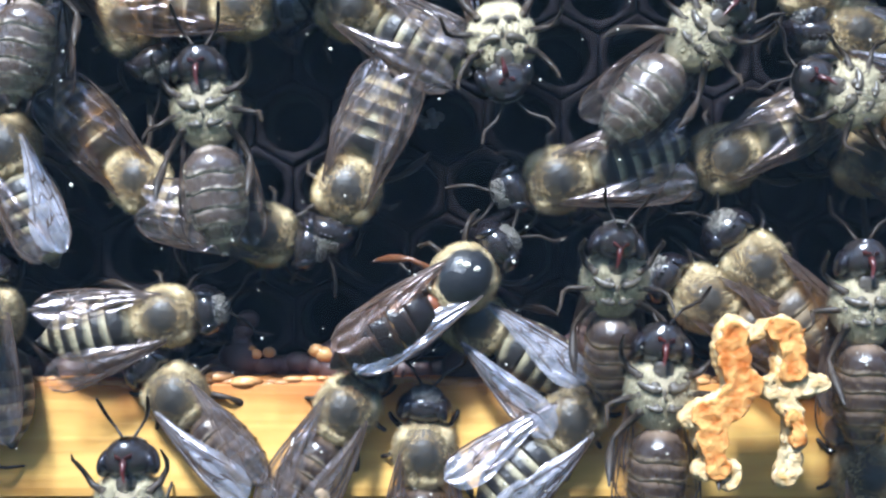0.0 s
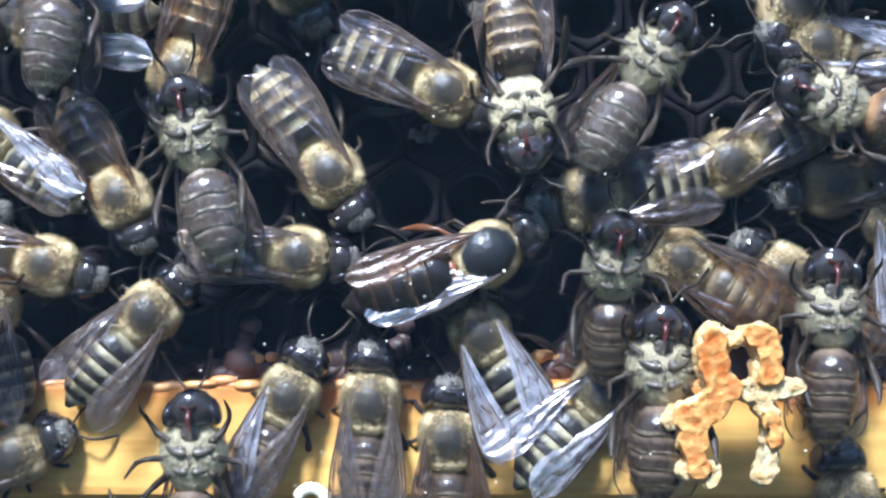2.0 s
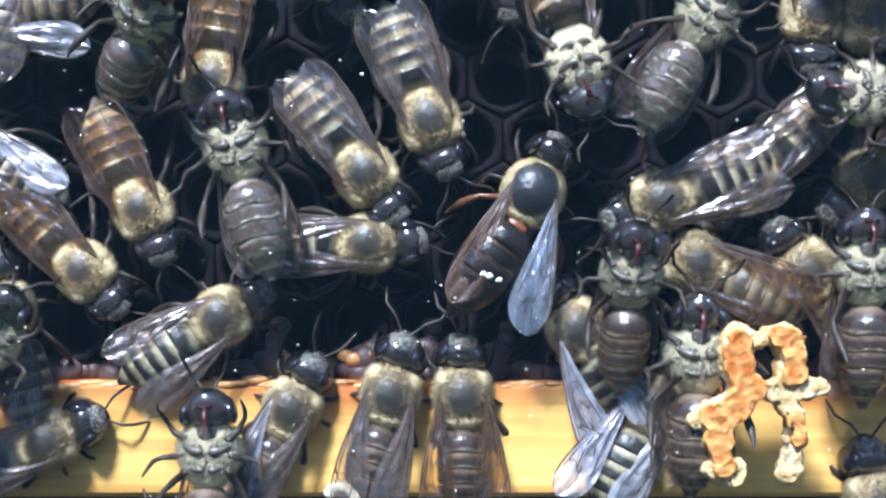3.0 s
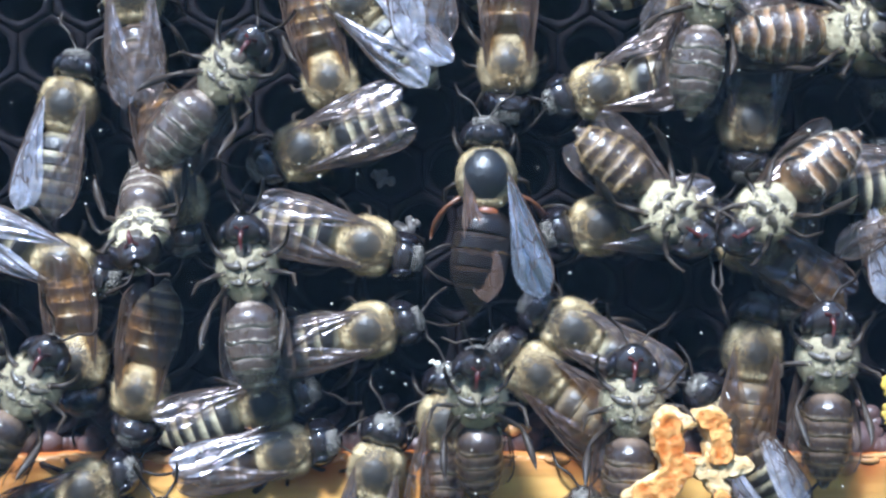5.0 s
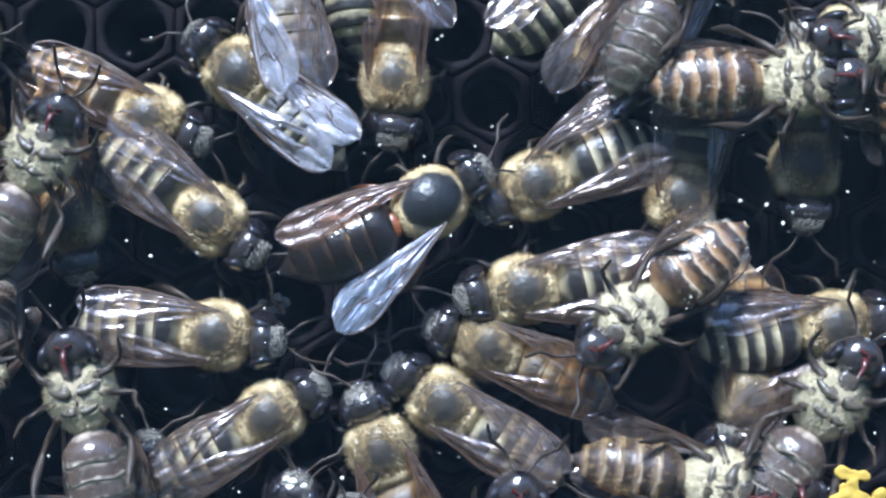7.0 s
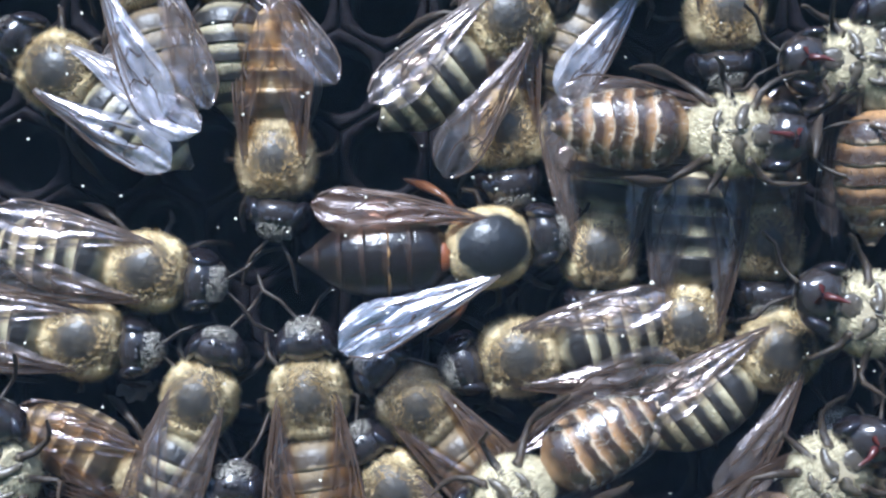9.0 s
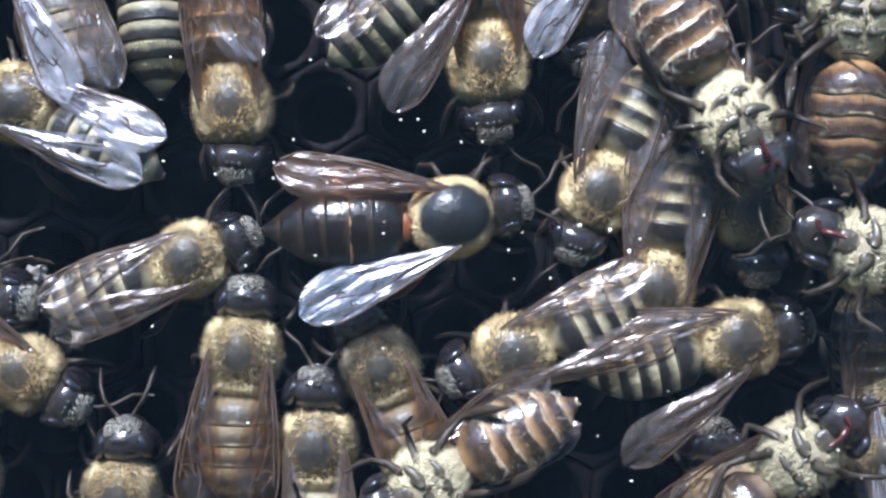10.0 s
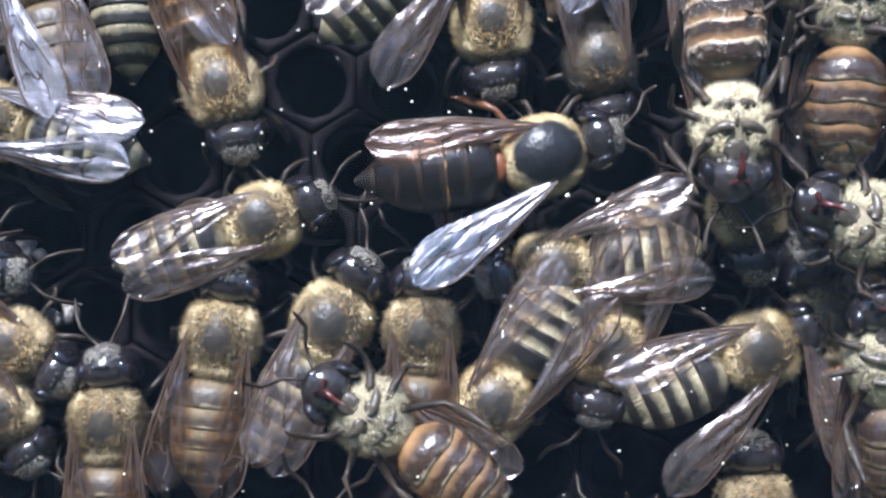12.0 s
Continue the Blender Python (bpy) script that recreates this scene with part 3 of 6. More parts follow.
MESH = {
    "breast": thorax_mesh((1.75, 2.0, 1.25), PLATE, 0.72),
    "thorax": thorax_mesh((2.0, 2.15, 1.8), SCUTUM, 0.74),
    "queen_thorax": thorax_mesh((2.15, 2.35, 1.95), SCUTUM_QUEEN, 0.76),
    "fur": [fur_mesh(k, (2.0, 2.15, 1.8), d, 6000, 0.60, m, n, 0.36) for k, d, m, n in ((1, 0.62, FUR, 2300), (2, 0.70, FUR, 1700), (4, 0.62, FUR_DULL, 2400), (6, 0.60, FUR_DARK, 600))],
    "queen_fur": fur_mesh(7, (2.2, 2.4, 1.95), 0.80, 6500, 0.36, FUR, 0, 0.08),
    "fur_pale": breast_mesh(3),
    "head": head_mesh(1.0), "head_fur": head_fur_mesh(5, 1.0), "mouth": mouth_mesh(),
    "eye": eye_mesh(1.1),
    "antenna": {(s, k): antenna_mesh(s, w) for s in (-1, 1) for k, w in ((0, 1.0), (1, 1.7))},
    "forewing": {(s, m): wing_mesh("forewing", 8.6, 2.75, s, 1 + s, mat) for s in (-1, 1) for m, mat in (("clear", WING_CLEAR), ("dusky", WING_DUSKY), ("painted_sheen", WING_SHEEN))},
    "hindwing": {(s, m): wing_mesh("hindwing", 6.1, 2.1, s, 5 + s, mat, True) for s in (-1, 1) for m, mat in (("clear", WING_CLEAR), ("dusky", WING_DUSKY), ("painted_sheen", WING_SHEEN), ("brown", WING_BROWN))},
    "queen_wing": {(s, m): wing_mesh("forewing", 9.4, 2.7 if m == "brown" else 3.1, s, 9 + s, mat) for s in (-1, 1) for m, mat in (("brown", WING_BROWN), ("painted_sheen", WING_SKY_SHEEN))},
    "leg": {(k, s): leg_mesh(k, s) for k in ("fore", "middle", "hind") for s in (-1, 1)},
    "queen_leg": {("hind", s): leg_mesh("hind", s, LEG_AMBER) for s in (-1, 1)},
}
for look_name, mat in (("pale", ABDOMEN_PALE), ("brown", ABDOMEN_BROWN), ("amber", ABDOMEN_AMBER), ("black", ABDOMEN_BLACK), ("grey", ABDOMEN_GREY)):
    slim = {"black": 0.86, "grey": 0.92}.get(look_name, 1.0)
    MESH["tergite_" + look_name] = [tergite_mesh(i, 6, 7.2, 2.02 * slim, 1.75, mat, {"black": 0.12, "grey": 0.14, "amber": 0.10}.get(look_name, 0.0), 0.6 if look_name in ("grey", "black") else 1.0) for i in range(6)]
MESH["tergite_queen"] = [tergite_mesh(i, 6, 8.5, 2.2, 2.0, ABDOMEN_QUEEN_RIM if i == 1 else ABDOMEN_QUEEN, 0.0, 0.35) for i in range(6)]
MESH["band_black"] = fringe_mesh(13, 6, 7.2, 1.74, 1.75, 1600, FUR_MID)
MESH["band_grey"] = fringe_mesh(15, 6, 7.2, 1.86, 1.75, 2600, FUR_GREY)
MESH["band_amber"] = fringe_mesh(14, 6, 7.2, 2.02, 1.75, 1200, FUR_GREY)
MESH["band_pale"] = band_fur_mesh(11, 6, 7.2, 2.02, 1.75, FUR_PALE, 800)
MESH["band_brown"] = band_fur_mesh(12, 6, 7.2, 2.02, 1.75, FUR, 420)

LOOKS = {"pale": "cream-banded black abdomen", "brown": "brown downy abdomen", "amber": "amber-banded abdomen",
         "black": "glossy dark abdomen", "grey": "scaly grey-brown belly"}


def fore_pose(s, a, droop, roll=12):
    return mpose(1.5 * s, 0.2, 1.3, droop, roll * s, a * s)


def hind_pose(s, a, droop, roll=11):
    return mpose(1.45 * s, -0.5, 1.15, droop, roll * s, (a + 4) * s)


def wings(bee, left, right, gloss, droop, size="forewing"):
    """Two pairs of wings, opened left and right by degrees from the body's line."""
    for s, a in ((-1, left), (1, right)):
        g = gloss if isinstance(gloss, str) else gloss[0 if s < 0 else 1]
        part("forewing", MESH[size][(s, g)], bee, "", fore_pose(s, a, droop))
        part("hindwing", MESH["hindwing"][(s, g)], bee, "", hind_pose(s, a, droop))


def face(bee, y, z, nod, turn, spread):
    """The head with its eyes, feelers and mouth."""
    head = part("head", MESH["head"], bee, "", mpose(0, y, z, nod, 0, turn))
    part("head_fur", MESH["head_fur"], head)
    for s in (-1, 1):
        part("eye", MESH["eye"], head, "black glossy eye", mpose(1.3 * s, -0.1, -0.05, 0, -12 * s, 14 * s))
        part("antenna", MESH["antenna"][(s, spread)], head, "", mpose(0.35 * s, 1.3, 0.1))
    part("mouthparts", MESH["mouth"], head, "red-brown mouthparts")


bee_rng = random.Random(21)


def honey_bee(look_name="pale", left=10, right=10, gloss="clear", bend=0, nod=0, turn=0, below=False, spread=0, droop=-4, dark=False):
    """A worker. bend: the abdomen's sideways turn, nod and turn: the head's; below: clings to the glass, belly to the window."""
    r = bee_rng.uniform
    bee = new("honey_bee")
    size = r(0.96, 1.05)
    bee.scale = (size, size, size)
    if look_name == "brown":
        gloss = "dusky" if gloss == "clear" else gloss
    fur = MESH["fur_pale"] if below else MESH["fur"][1 if look_name in ("pale", "black") else (0, 2, 0)[bee_rng.randrange(3)]]
    if dark:
        fur = MESH["fur"][3]
    chest = part("thorax", MESH["breast" if below else "thorax"], bee)
    part("fur", fur, chest, "cream fur" if below else "worn black fur" if dark else "buff fur")
    face(bee, 3.0, 0.0, nod - 8 + r(-8, 10), turn + r(-9, 9), spread or bee_rng.randrange(2))
    tail = part("abdomen", MESH["tergite_" + look_name][0], bee, "", mpose(0, -1.7, -0.1, -3 + r(-3, 3), 0, bend + r(-5, 5)))
    for m in MESH["tergite_" + look_name][1:]:
        part("tergite", m, tail)
    part("band_fur", MESH["band_" + look_name], tail)
    wings(bee, left, right, gloss, droop)
    for kind, y in (("fore", 1.2), ("middle", 0.1), ("hind", -0.9)):
        for s in (-1, 1):
            part(kind + "_leg", MESH["leg"][(kind, s)], bee, "", mpose((1.35 if below else 0.85) * s, y, -0.8 if below else -1.3, 0, 0, r(-14, 14)))
    where = "belly against the glass" if below else "crawling on dark comb"
    return tagged(bee, f"worker bee, {LOOKS[look_name]}, {where}", "bee", "worker bees")


def queen_bee():
    bee = new("queen_bee")
    chest = part("thorax", MESH["queen_thorax"], bee, "bald glossy black thorax")
    part("fur", MESH["queen_fur"], chest, "buff fur")
    face(bee, 3.2, -0.1, -10, -4, 1)
    tail = part("abdomen", MESH["tergite_queen"][0], bee, "long dark brown abdomen", mpose(0, -1.9, -0.1, -4, 0, -10))
    for m in MESH["tergite_queen"][1:]:
        part("tergite", m, tail)
    bm = bmesh.new()
    ball(bm, (0, 0, 0), (0.82, 0.50, 0.40), 14, 10)
    part("waist_patch", finish("waist_patch", bm, WAIST), tail, "orange waist", mpose(0.1, -0.75, 0.98))
    # Only the right pair carries the painted sky sheen.
    wings(bee, 24, 34, ("brown", "painted_sheen"), -3, "queen_wing")
    for kind, y in (("fore", 1.4), ("middle", 0.1), ("hind", -1.0)):
        for s in (-1, 1):
            part(kind + "_leg", MESH["queen_leg" if kind == "hind" else "leg"][(kind, s)], bee, "amber brown leg" if kind == "hind" else "", mpose(1.1 * s, y, -1.2, 0, 0, 20 * s if kind == "hind" else 0))
    return tagged(bee, "queen honey bee with bald black thorax and long dark abdomen", "queen bee")


def crawl(x, z, heading, off=3.0, pitch=0, roll=0):
    """The pose of a bee on the comb, off mm proud of it, its back to the window; heading 0 is right, 90 up."""
    return mpose(x, -off, z, 90, 0, 0) @ pose(0, 0, 0, 0, 0, heading - 90) @ pose(0, 0, 0, pitch, roll, 0)


def cling(x, z, heading, off=7.3, pitch=0):
    """The pose of a bee on the inside of the glass, its belly to the window."""
    return crawl(x, z, heading, off, pitch, 180)


# ---- the hive: comb, frame bars, glass ----
PITCH = 5.25
ROW = PITCH * math.sqrt(3) / 2


def cell_mesh(seed):
    """One six-sided cell, open to the window, with a rounded lip."""
    rng = random.Random(seed)
    bm = bmesh.new()
    R = PITCH / math.sqrt(3)
    prof = [(R - 0.03, 0.0, 10.0), (R - 0.03, 0.0, 0.30), (R - 0.14, 0.0, 0.06), (R - 0.34, 0.0, 0.0), (R - 0.60, 0.0, 0.08),
            (R - 0.74, 0.0, 0.45), (R - 0.66, 0.0, 4.0), (R - 0.66, 0, 8.6), (0.35, 0, 9.6)]
    rings = []
    for r, _, y in prof:
        ring = []
        n = 12
        for k in range(n):
            f = math.pi / 6 + 2 * math.pi * k / n
            edge = 1.0 if k % 2 == 0 else math.cos(math.pi / 6) * (1.0 if r > R - 0.2 else 1.035)
            if k % 2 == 0 and r < R - 0.35:
                edge *= 0.90
            jig = rng.uniform(-0.05, 0.05) if 0.0 <= y < 0.5 and r < R - 0.1 else 0
            ring.append(bm.verts.new(((r * edge + jig) * math.cos(f) * MM, (y + jig) * MM, (r * edge + jig) * math.sin(f) * MM)))
        rings.append(ring)
    for a, b in zip(rings, rings[1:]):
        for k in range(12):
            bm.faces.new((a[k], a[(k + 1) % 12], b[(k + 1) % 12], b[k]))
    bm.faces.new(rings[-1])
    return finish("cell", bm, WAX_DARK)


def box(bm, x0, x1, y0, y1, z0, z1, bevel=0.0, seg=3):
    g = bmesh.new()
    bmesh.ops.create_cube(g, size=1.0)
    for v in g.verts:
        v.co = Vector(((x0 + x1) / 2 + v.co.x * (x1 - x0), (y0 + y1) / 2 + v.co.y * (y1 - y0), (z0 + z1) / 2 + v.co.z * (z1 - z0))) * MM
    if bevel:
        bmesh.ops.bevel(g, geom=g.edges[:], offset=bevel * MM, segments=seg, affect="EDGES", profile=0.6)
    me = bpy.data.meshes.new("box")
    g.to_mesh(me)
    g.free()
    bm.from_mesh(me)
    bpy.data.meshes.remove(me)


def slab(name, dims, mat, label, bevel=0.6, kind="structure", category=""):
    bm = bmesh.new()
    box(bm, *dims, bevel)
    ob = new(name, finish(name, bm, mat, False))
    return tagged(ob, label, category, "", kind)


X0, X1, Z0, Z1 = -46.0, 66.0, -8.6, 46.0
comb_base = slab("wall_comb", (X0, X1, 10.2, 11.2, Z0 + 0.4, Z1), WAX_DARK, "dark old brood comb of open wax cells", 0)
tagged(comb_base, category="honeycomb")
bar = slab("trim_bottom_bar", (X0 - 6, X1 + 6, -1.8, 16.0, -17.0, -8.7), WOOD, "pale pine bottom bar of the comb frame", 1.0)
slab("trim_top_bar", (X0 - 6, X1 + 6, -2.0, 16.0, Z1 + 0.3, Z1 + 12), WOOD, "pale pine top bar of the comb frame", 1.0)
slab("trim_side_bar_1", (X0 - 9, X0 - 0.4, -2.2, 15.5, -8.4, Z1), WOOD, "pale pine side bar of the comb frame", 0.6)
slab("trim_side_bar_2", (X1 + 0.4, X1 + 9, -2.2, 15.5, -8.4, Z1), WOOD, "pale pine side bar of the comb frame", 0.6)
slab("wall_back", (X0 - 22, X1 + 22, 24, 30, -58, Z1 + 50), DARK_WOOD, "dark stained back board of the observation hive", 0.5)
slab("wall_left", (X0 - 22, X0 - 16, -17, 23.9, -58, Z1 + 50), DARK_WOOD, "dark stained side board of the observation hive", 0.5)
slab("wall_right", (X1 + 16, X1 + 22, -17, 23.9, -58, Z1 + 50), DARK_WOOD, "dark stained side board of the observation hive", 0.5)
slab("wall_top", (X0 - 15.9, X1 + 15.9, -17, 23.9, Z1 + 44, Z1 + 50), DARK_WOOD, "dark stained top board of the observation hive", 0.5)
slab("floor", (X0 - 15.9, X1 + 15.9, -17, 23.9, -58, -52), DARK_WOOD, "dark stained floor board of the observation hive", 0.5)
slab("wall_stand", (X0 - 22, X1 + 22, -17, 30, -1100, -58.2), DARK_WOOD, "dark stained wooden stand under the observation hive", 2)
glass = slab("window_1", (X0 - 15.8, X1 + 15.8, -13.0, -10.0, -51.8, Z1 + 43.8), GLASS, "clear glass pane of the observation hive", 0)
glass.visible_shadow = False
ground = new("ground", None)
bm = bmesh.new()
bmesh.ops.create_grid(bm, x_segments=8, y_segments=8, size=600)
for v in bm.verts:
    v.co.z = -1.1
bpy.data.objects.remove(ground)
ground = tagged(new("ground", finish("ground", bm, GROUND, False)), "green lawn round the hive", "ground", "", "structure")

# Added wall, out of view behind the camera, to dim mirrored sky.
slab("wall_shed", (-7000, 7000, -3000, -2850, -1100, 1500), UNSEEN_WALL, "added grey wall out of view that shapes the reflections", 4)


# ---- wax on the glass ----
def wax_piece(name, strokes, depth, seed, grow=1.0, face=-10.1):
    """Lumpy wax: overlapping clods along strokes of (x, z, radius), pressed flat against the glass."""
    rng = random.Random(seed)
    bm = bmesh.new()
    for line in strokes:
        for (xa, za, ra), (xb, zb, rb) in zip(line, line[1:]):
            n = max(2, int(math.hypot(xb - xa, zb - za) / 0.45))
            for k in range(n + 1):
                u = k / n
                r = (ra + (rb - ra) * u) * rng.uniform(0.85, 1.15) * grow
                ball(bm, (xa + (xb - xa) * u + rng.uniform(-0.15, 0.15), face + depth / 2, za + (zb - za) * u + rng.uniform(-0.15, 0.15)),
                     (r, depth / 2 * rng.uniform(0.9, 1.0), r), 12, 8)
    me = finish(name, bm, WAX_CREAM)
    return me


def melted(ob, voxel, flat=-9.97, rough=1.0):
    """Fuses the clods of a wax piece into one skin and roughens it."""
    mod = ob.modifiers.new("fuse", "REMESH")
    mod.mode, mod.voxel_size, mod.use_smooth_shade = "VOXEL", voxel * MM, True
    bpy.context.view_layer.update()
    dg = bpy.context.evaluated_depsgraph_get()
    me = bpy.data.meshes.new_from_object(ob.evaluated_get(dg))
    ob.modifiers.clear()
    for v in me.vertices:
        k = (noise.noise(v.co * 900) * 0.30 + noise.noise(v.co * 2600) * 0.16) * rough
        v.co += v.normal * k * MM
        v.co.y = max(v.co.y, (flat + 0.12 * noise.noise(v.co * 1700)) * MM)
    ob.data = me
    me.shade_smooth()
    return ob


STROKES = [
    [(17.6, -5.2, 1.1), (17.6, -6.8, 1.05), (18.3, -8.3, 1.05), (17.3, -9.7, 1.0), (16.0, -10.2, 0.9), (15.0, -10.3, 0.7)],
    [(16.6, -10.2, 1.0), (16.3, -11.6, 0.95), (16.5, -13.2, 0.95), (17.6, -13.8, 0.75)],
    [(17.6, -13.6, 0.7), (16.0, -13.6, 0.6)],
    [(17.8, -5.0, 0.8), (18.9, -5.2, 0.5), (20.3, -4.9, 0.7)],
    [(20.4, -4.9, 0.85), (21.0, -5.2, 0.95), (21.3, -6.2, 0.9), (21.0, -7.3, 0.9), (20.2, -8.3, 0.7)],
    [(18.4, -8.6, 0.6), (19.6, -8.5, 0.55), (21.0, -8.6, 0.8), (22.0, -8.4, 0.6), (23.0, -8.1, 0.6)],
    [(20.9, -9.0, 0.8), (21.4, -10.3, 0.62), (21.6, -11.6, 0.6), (21.2, -12.8, 0.6), (20.9, -14.0, 0.75)],
]
burr = new("burr_comb", wax_piece("burr_comb", STROKES, 3.0, 2, 0.98))
burr.data.materials[0] = WAX_CREAM
melted(burr, 0.16, -9.5)
core_lines = [STROKES[0][:5], STROKES[1][:3], STROKES[4][:4], STROKES[6][1:3]]
core = part("core", wax_piece("core", core_lines, 1.2, 3, 0.86, -10.25), burr, "orange wax pressed against the glass")
core.data.materials[0] = WAX_ORANGE
melted(core, 0.14, -9.82)
tagged(burr, "branching piece of orange and cream wax stuck to the glass", "wax")


# ---- wax and propolis along the bottom bar ----
def seam(name, lines, mat, label, stretch=1.2):
    """A lumpy bead of wax along lines of (x, y, z, radius)."""
    rng = random.Random(len(name))
    bm = bmesh.new()
    for line in lines:
        for p, q in zip(line, line[1:]):
            n = max(2, int(math.dist(p[:3], q[:3]) / 0.7))
            for k in range(n + 1):
                u = k / n
                c = [p[i] + (q[i] - p[i]) * u + rng.uniform(-0.2, 0.2) for i in range(3)]
                r = (p[3] + (q[3] - p[3]) * u) * rng.uniform(0.7, 1.25)
                ball(bm, c, (r * stretch, r, r), 10, 7)
    ob = new(name, finish(name, bm, mat))
    return tagged(ob, label, "wax", "", "structure")


rng_seam = random.Random(17)
bead = [(X0 + 2 + 2.2 * k, rng_seam.uniform(0.2, 1.6), -8.3 + rng_seam.uniform(-0.3, 0.5), rng_seam.uniform(0.5, 1.0)) for k in range(49)]
props = []
for k in range(17):
    x = -38 + 6.0 * k + rng_seam.uniform(-1.5, 1.5)
    props.append([(x - 0.8, 0.8, -8.2, 1.3), (x + rng_seam.uniform(-0.6, 0.6), 0.9, -6.6, 0.7), (x + rng_seam.uniform(-1.2, 1.2), 1.2, -5.0, 0.55)])
seam("trim_wax_seam", [bead] + props, WAX_LUMP, "brown wax joining the comb to the bottom bar")
lip = [(X0 + 2 + 1.7 * k, -1.55 + rng_seam.uniform(-0.1, 0.3), -9.0 + rng_seam.uniform(-0.15, 0.25), rng_seam.uniform(0.12, 0.36)) for k in range(63)]
seam("trim_propolis", [lip], PROPOLIS, "orange-brown propolis along the bar's edge", 3.0)


# ---- crumbs, glints made as crumbs, and scraps on the glass ----
def crumb_mesh(seed, r):
    rng = random.Random(seed)
    bm = bmesh.new()
    for k in range(3):
        ball(bm, (rng.uniform(-0.5, 0.5) * r, 0, rng.uniform(-0.5, 0.5) * r), (r * rng.uniform(0.5, 1), r * 0.5, r * rng.uniform(0.5, 1)), 7, 5)
    return finish("wax_crumb", bm, SPECK)


CRUMBS = [crumb_mesh(k, r) for k, r in enumerate((0.045, 0.065, 0.09, 0.12, 0.19))]
crumb_rng = random.Random(31)


def crumb(x, z, k):
    ob = new("wax_crumb", CRUMBS[k])
    ob.matrix_basis = mpose(x, -9.9, z, 0, crumb_rng.uniform(0, 180), 0)
    return tagged(ob, "tiny white speck on the glass, for wax crumbs and glints", "crumb", "crumbs on the glass")


# Scattered specks: wax crumbs, with extra ones standing in for glints.
for k in range(230):
    crumb(crumb_rng.uniform(-34, 50), crumb_rng.uniform(-17, 34), crumb_rng.choice((0, 0, 0, 0, 1, 1, 2)))
crumb(19.47, 19.99, 2)
crumb(11.90, 17.61, 1)
crumb(29.76, 13.96, 3)
crumb(25.78, 12.64, 2)
crumb(9.74, 24.56, 2)
crumb(10.00, 24.75, 2)
crumb(19.14, 20.59, 2)
crumb(22.36, 19.46, 2)
crumb(28.81, 15.02, 3)
crumb(11.93, 18.38, 1)
crumb(1.42, -0.98, 4)
crumb(1.51, -0.90, 4)
crumb(1.03, -0.86, 4)
crumb(4.30, -0.74, 3)
crumb(2.04, -1.26, 4)
crumb(1.34, -1.01, 4)
crumb(-22.39, 3.88, 3)
crumb(-6.78, 12.03, 3)
crumb(27.27, 15.23, 3)
crumb(23.70, 14.05, 2)
crumb(18.26, 20.55, 2)
crumb(21.31, 19.46, 2)

bm = bmesh.new()
for k in range(13):
    f = math.radians(-60 + 19 * k)
    ball(bm, (0.95 * math.cos(f), 0, 0.95 * math.sin(f)), (0.42, 0.40, 0.42), 10, 7)
larva = tagged(new("wax_scrap", finish("wax_scrap", bm, LARVA)), "curled white scrap of wax below the bar", "wax scrap")
larva.matrix_basis = mpose(-8.60, -4, -16.61, 0, 20, 0)

bm = bmesh.new()
yellow_rng = random.Random(8)
for k in range(46):
    x, z = yellow_rng.uniform(-1.6, 1.8), yellow_rng.uniform(-3.2, 2.4)
    r = yellow_rng.uniform(0.25, 0.5)
    ball(bm, (x * (1 - abs(z) * 0.1), yellow_rng.uniform(-0.1, 0.1), z), (r * 0.9, 0.3, r * 0.8), 9, 6)
pollen = tagged(new("pollen_smear", finish("pollen_smear", bm, POLLEN)), "yellow pollen smear stuck to the glass", "pollen")
melted(pollen, 0.14, -0.12)
pollen.matrix_basis = mpose(34.06, -9.7, -2.76)

def flake(x, z, seed, size):
    """A crumpled grey-white flake of wax lying on the comb's face."""
    rng = random.Random(seed)
    bm = bmesh.new()
    for k in range(14):
        r = size * rng.uniform(0.2, 0.42)
        ball(bm, (rng.uniform(-1, 1) * size, rng.uniform(-0.2, 0.2), rng.uniform(-0.7, 0.7) * size), (r, r * 0.7, r), 8, 6)
    ob = tagged(new("wax_flake", finish("wax_flake", bm, FLAKE)), "crumpled grey-white wax flake on the comb", "wax flake")
    melted(ob, 0.12, -2)
    ob.matrix_basis = mpose(x, -0.5, z)


flake(-3.0, 12.5, 41, 0.85)
flake(-1.0, 9.0, 42, 0.9)

glow = []
for x, z in ((-12.7, -7.1), (-7.9, -7.1), (7.8, -7.0)):
    glow.append([(x - 0.7, 0.3, z, 0.45), (x + 0.7, 0.3, z, 0.45)])
seam("trim_wax_bits", glow, PROPOLIS, "orange wax bits in the lowest cells", 1.3)

# ---- the bees ----
queen = queen_bee()
# Some workers get wings with bright sheen painted into their colour.
a1 = honey_bee("brown", 1, 5)
a2 = honey_bee("grey", 7, 7, below=True)
a3 = honey_bee("pale", 3, 5)
a4 = honey_bee("pale", 1, 3)
a5 = honey_bee("pale", 7, 18)
a7 = honey_bee("black", 7, 7, below=True)
a8 = honey_bee("pale", 5, 7)
a9 = honey_bee("pale", 9, 7)
a10 = honey_bee("pale", -3, 3)
a11 = honey_bee("black", 7, 7, below=True)
a12 = honey_bee("brown", 7, 7)
a13 = honey_bee("brown", 1, 1)
a14 = honey_bee("pale", 1, 1, gloss=('clear', 'painted_sheen'))
a15 = honey_bee("black", 3, -1, gloss=('painted_sheen', 'clear'), droop=-6)
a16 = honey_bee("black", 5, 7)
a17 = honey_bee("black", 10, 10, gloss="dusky")
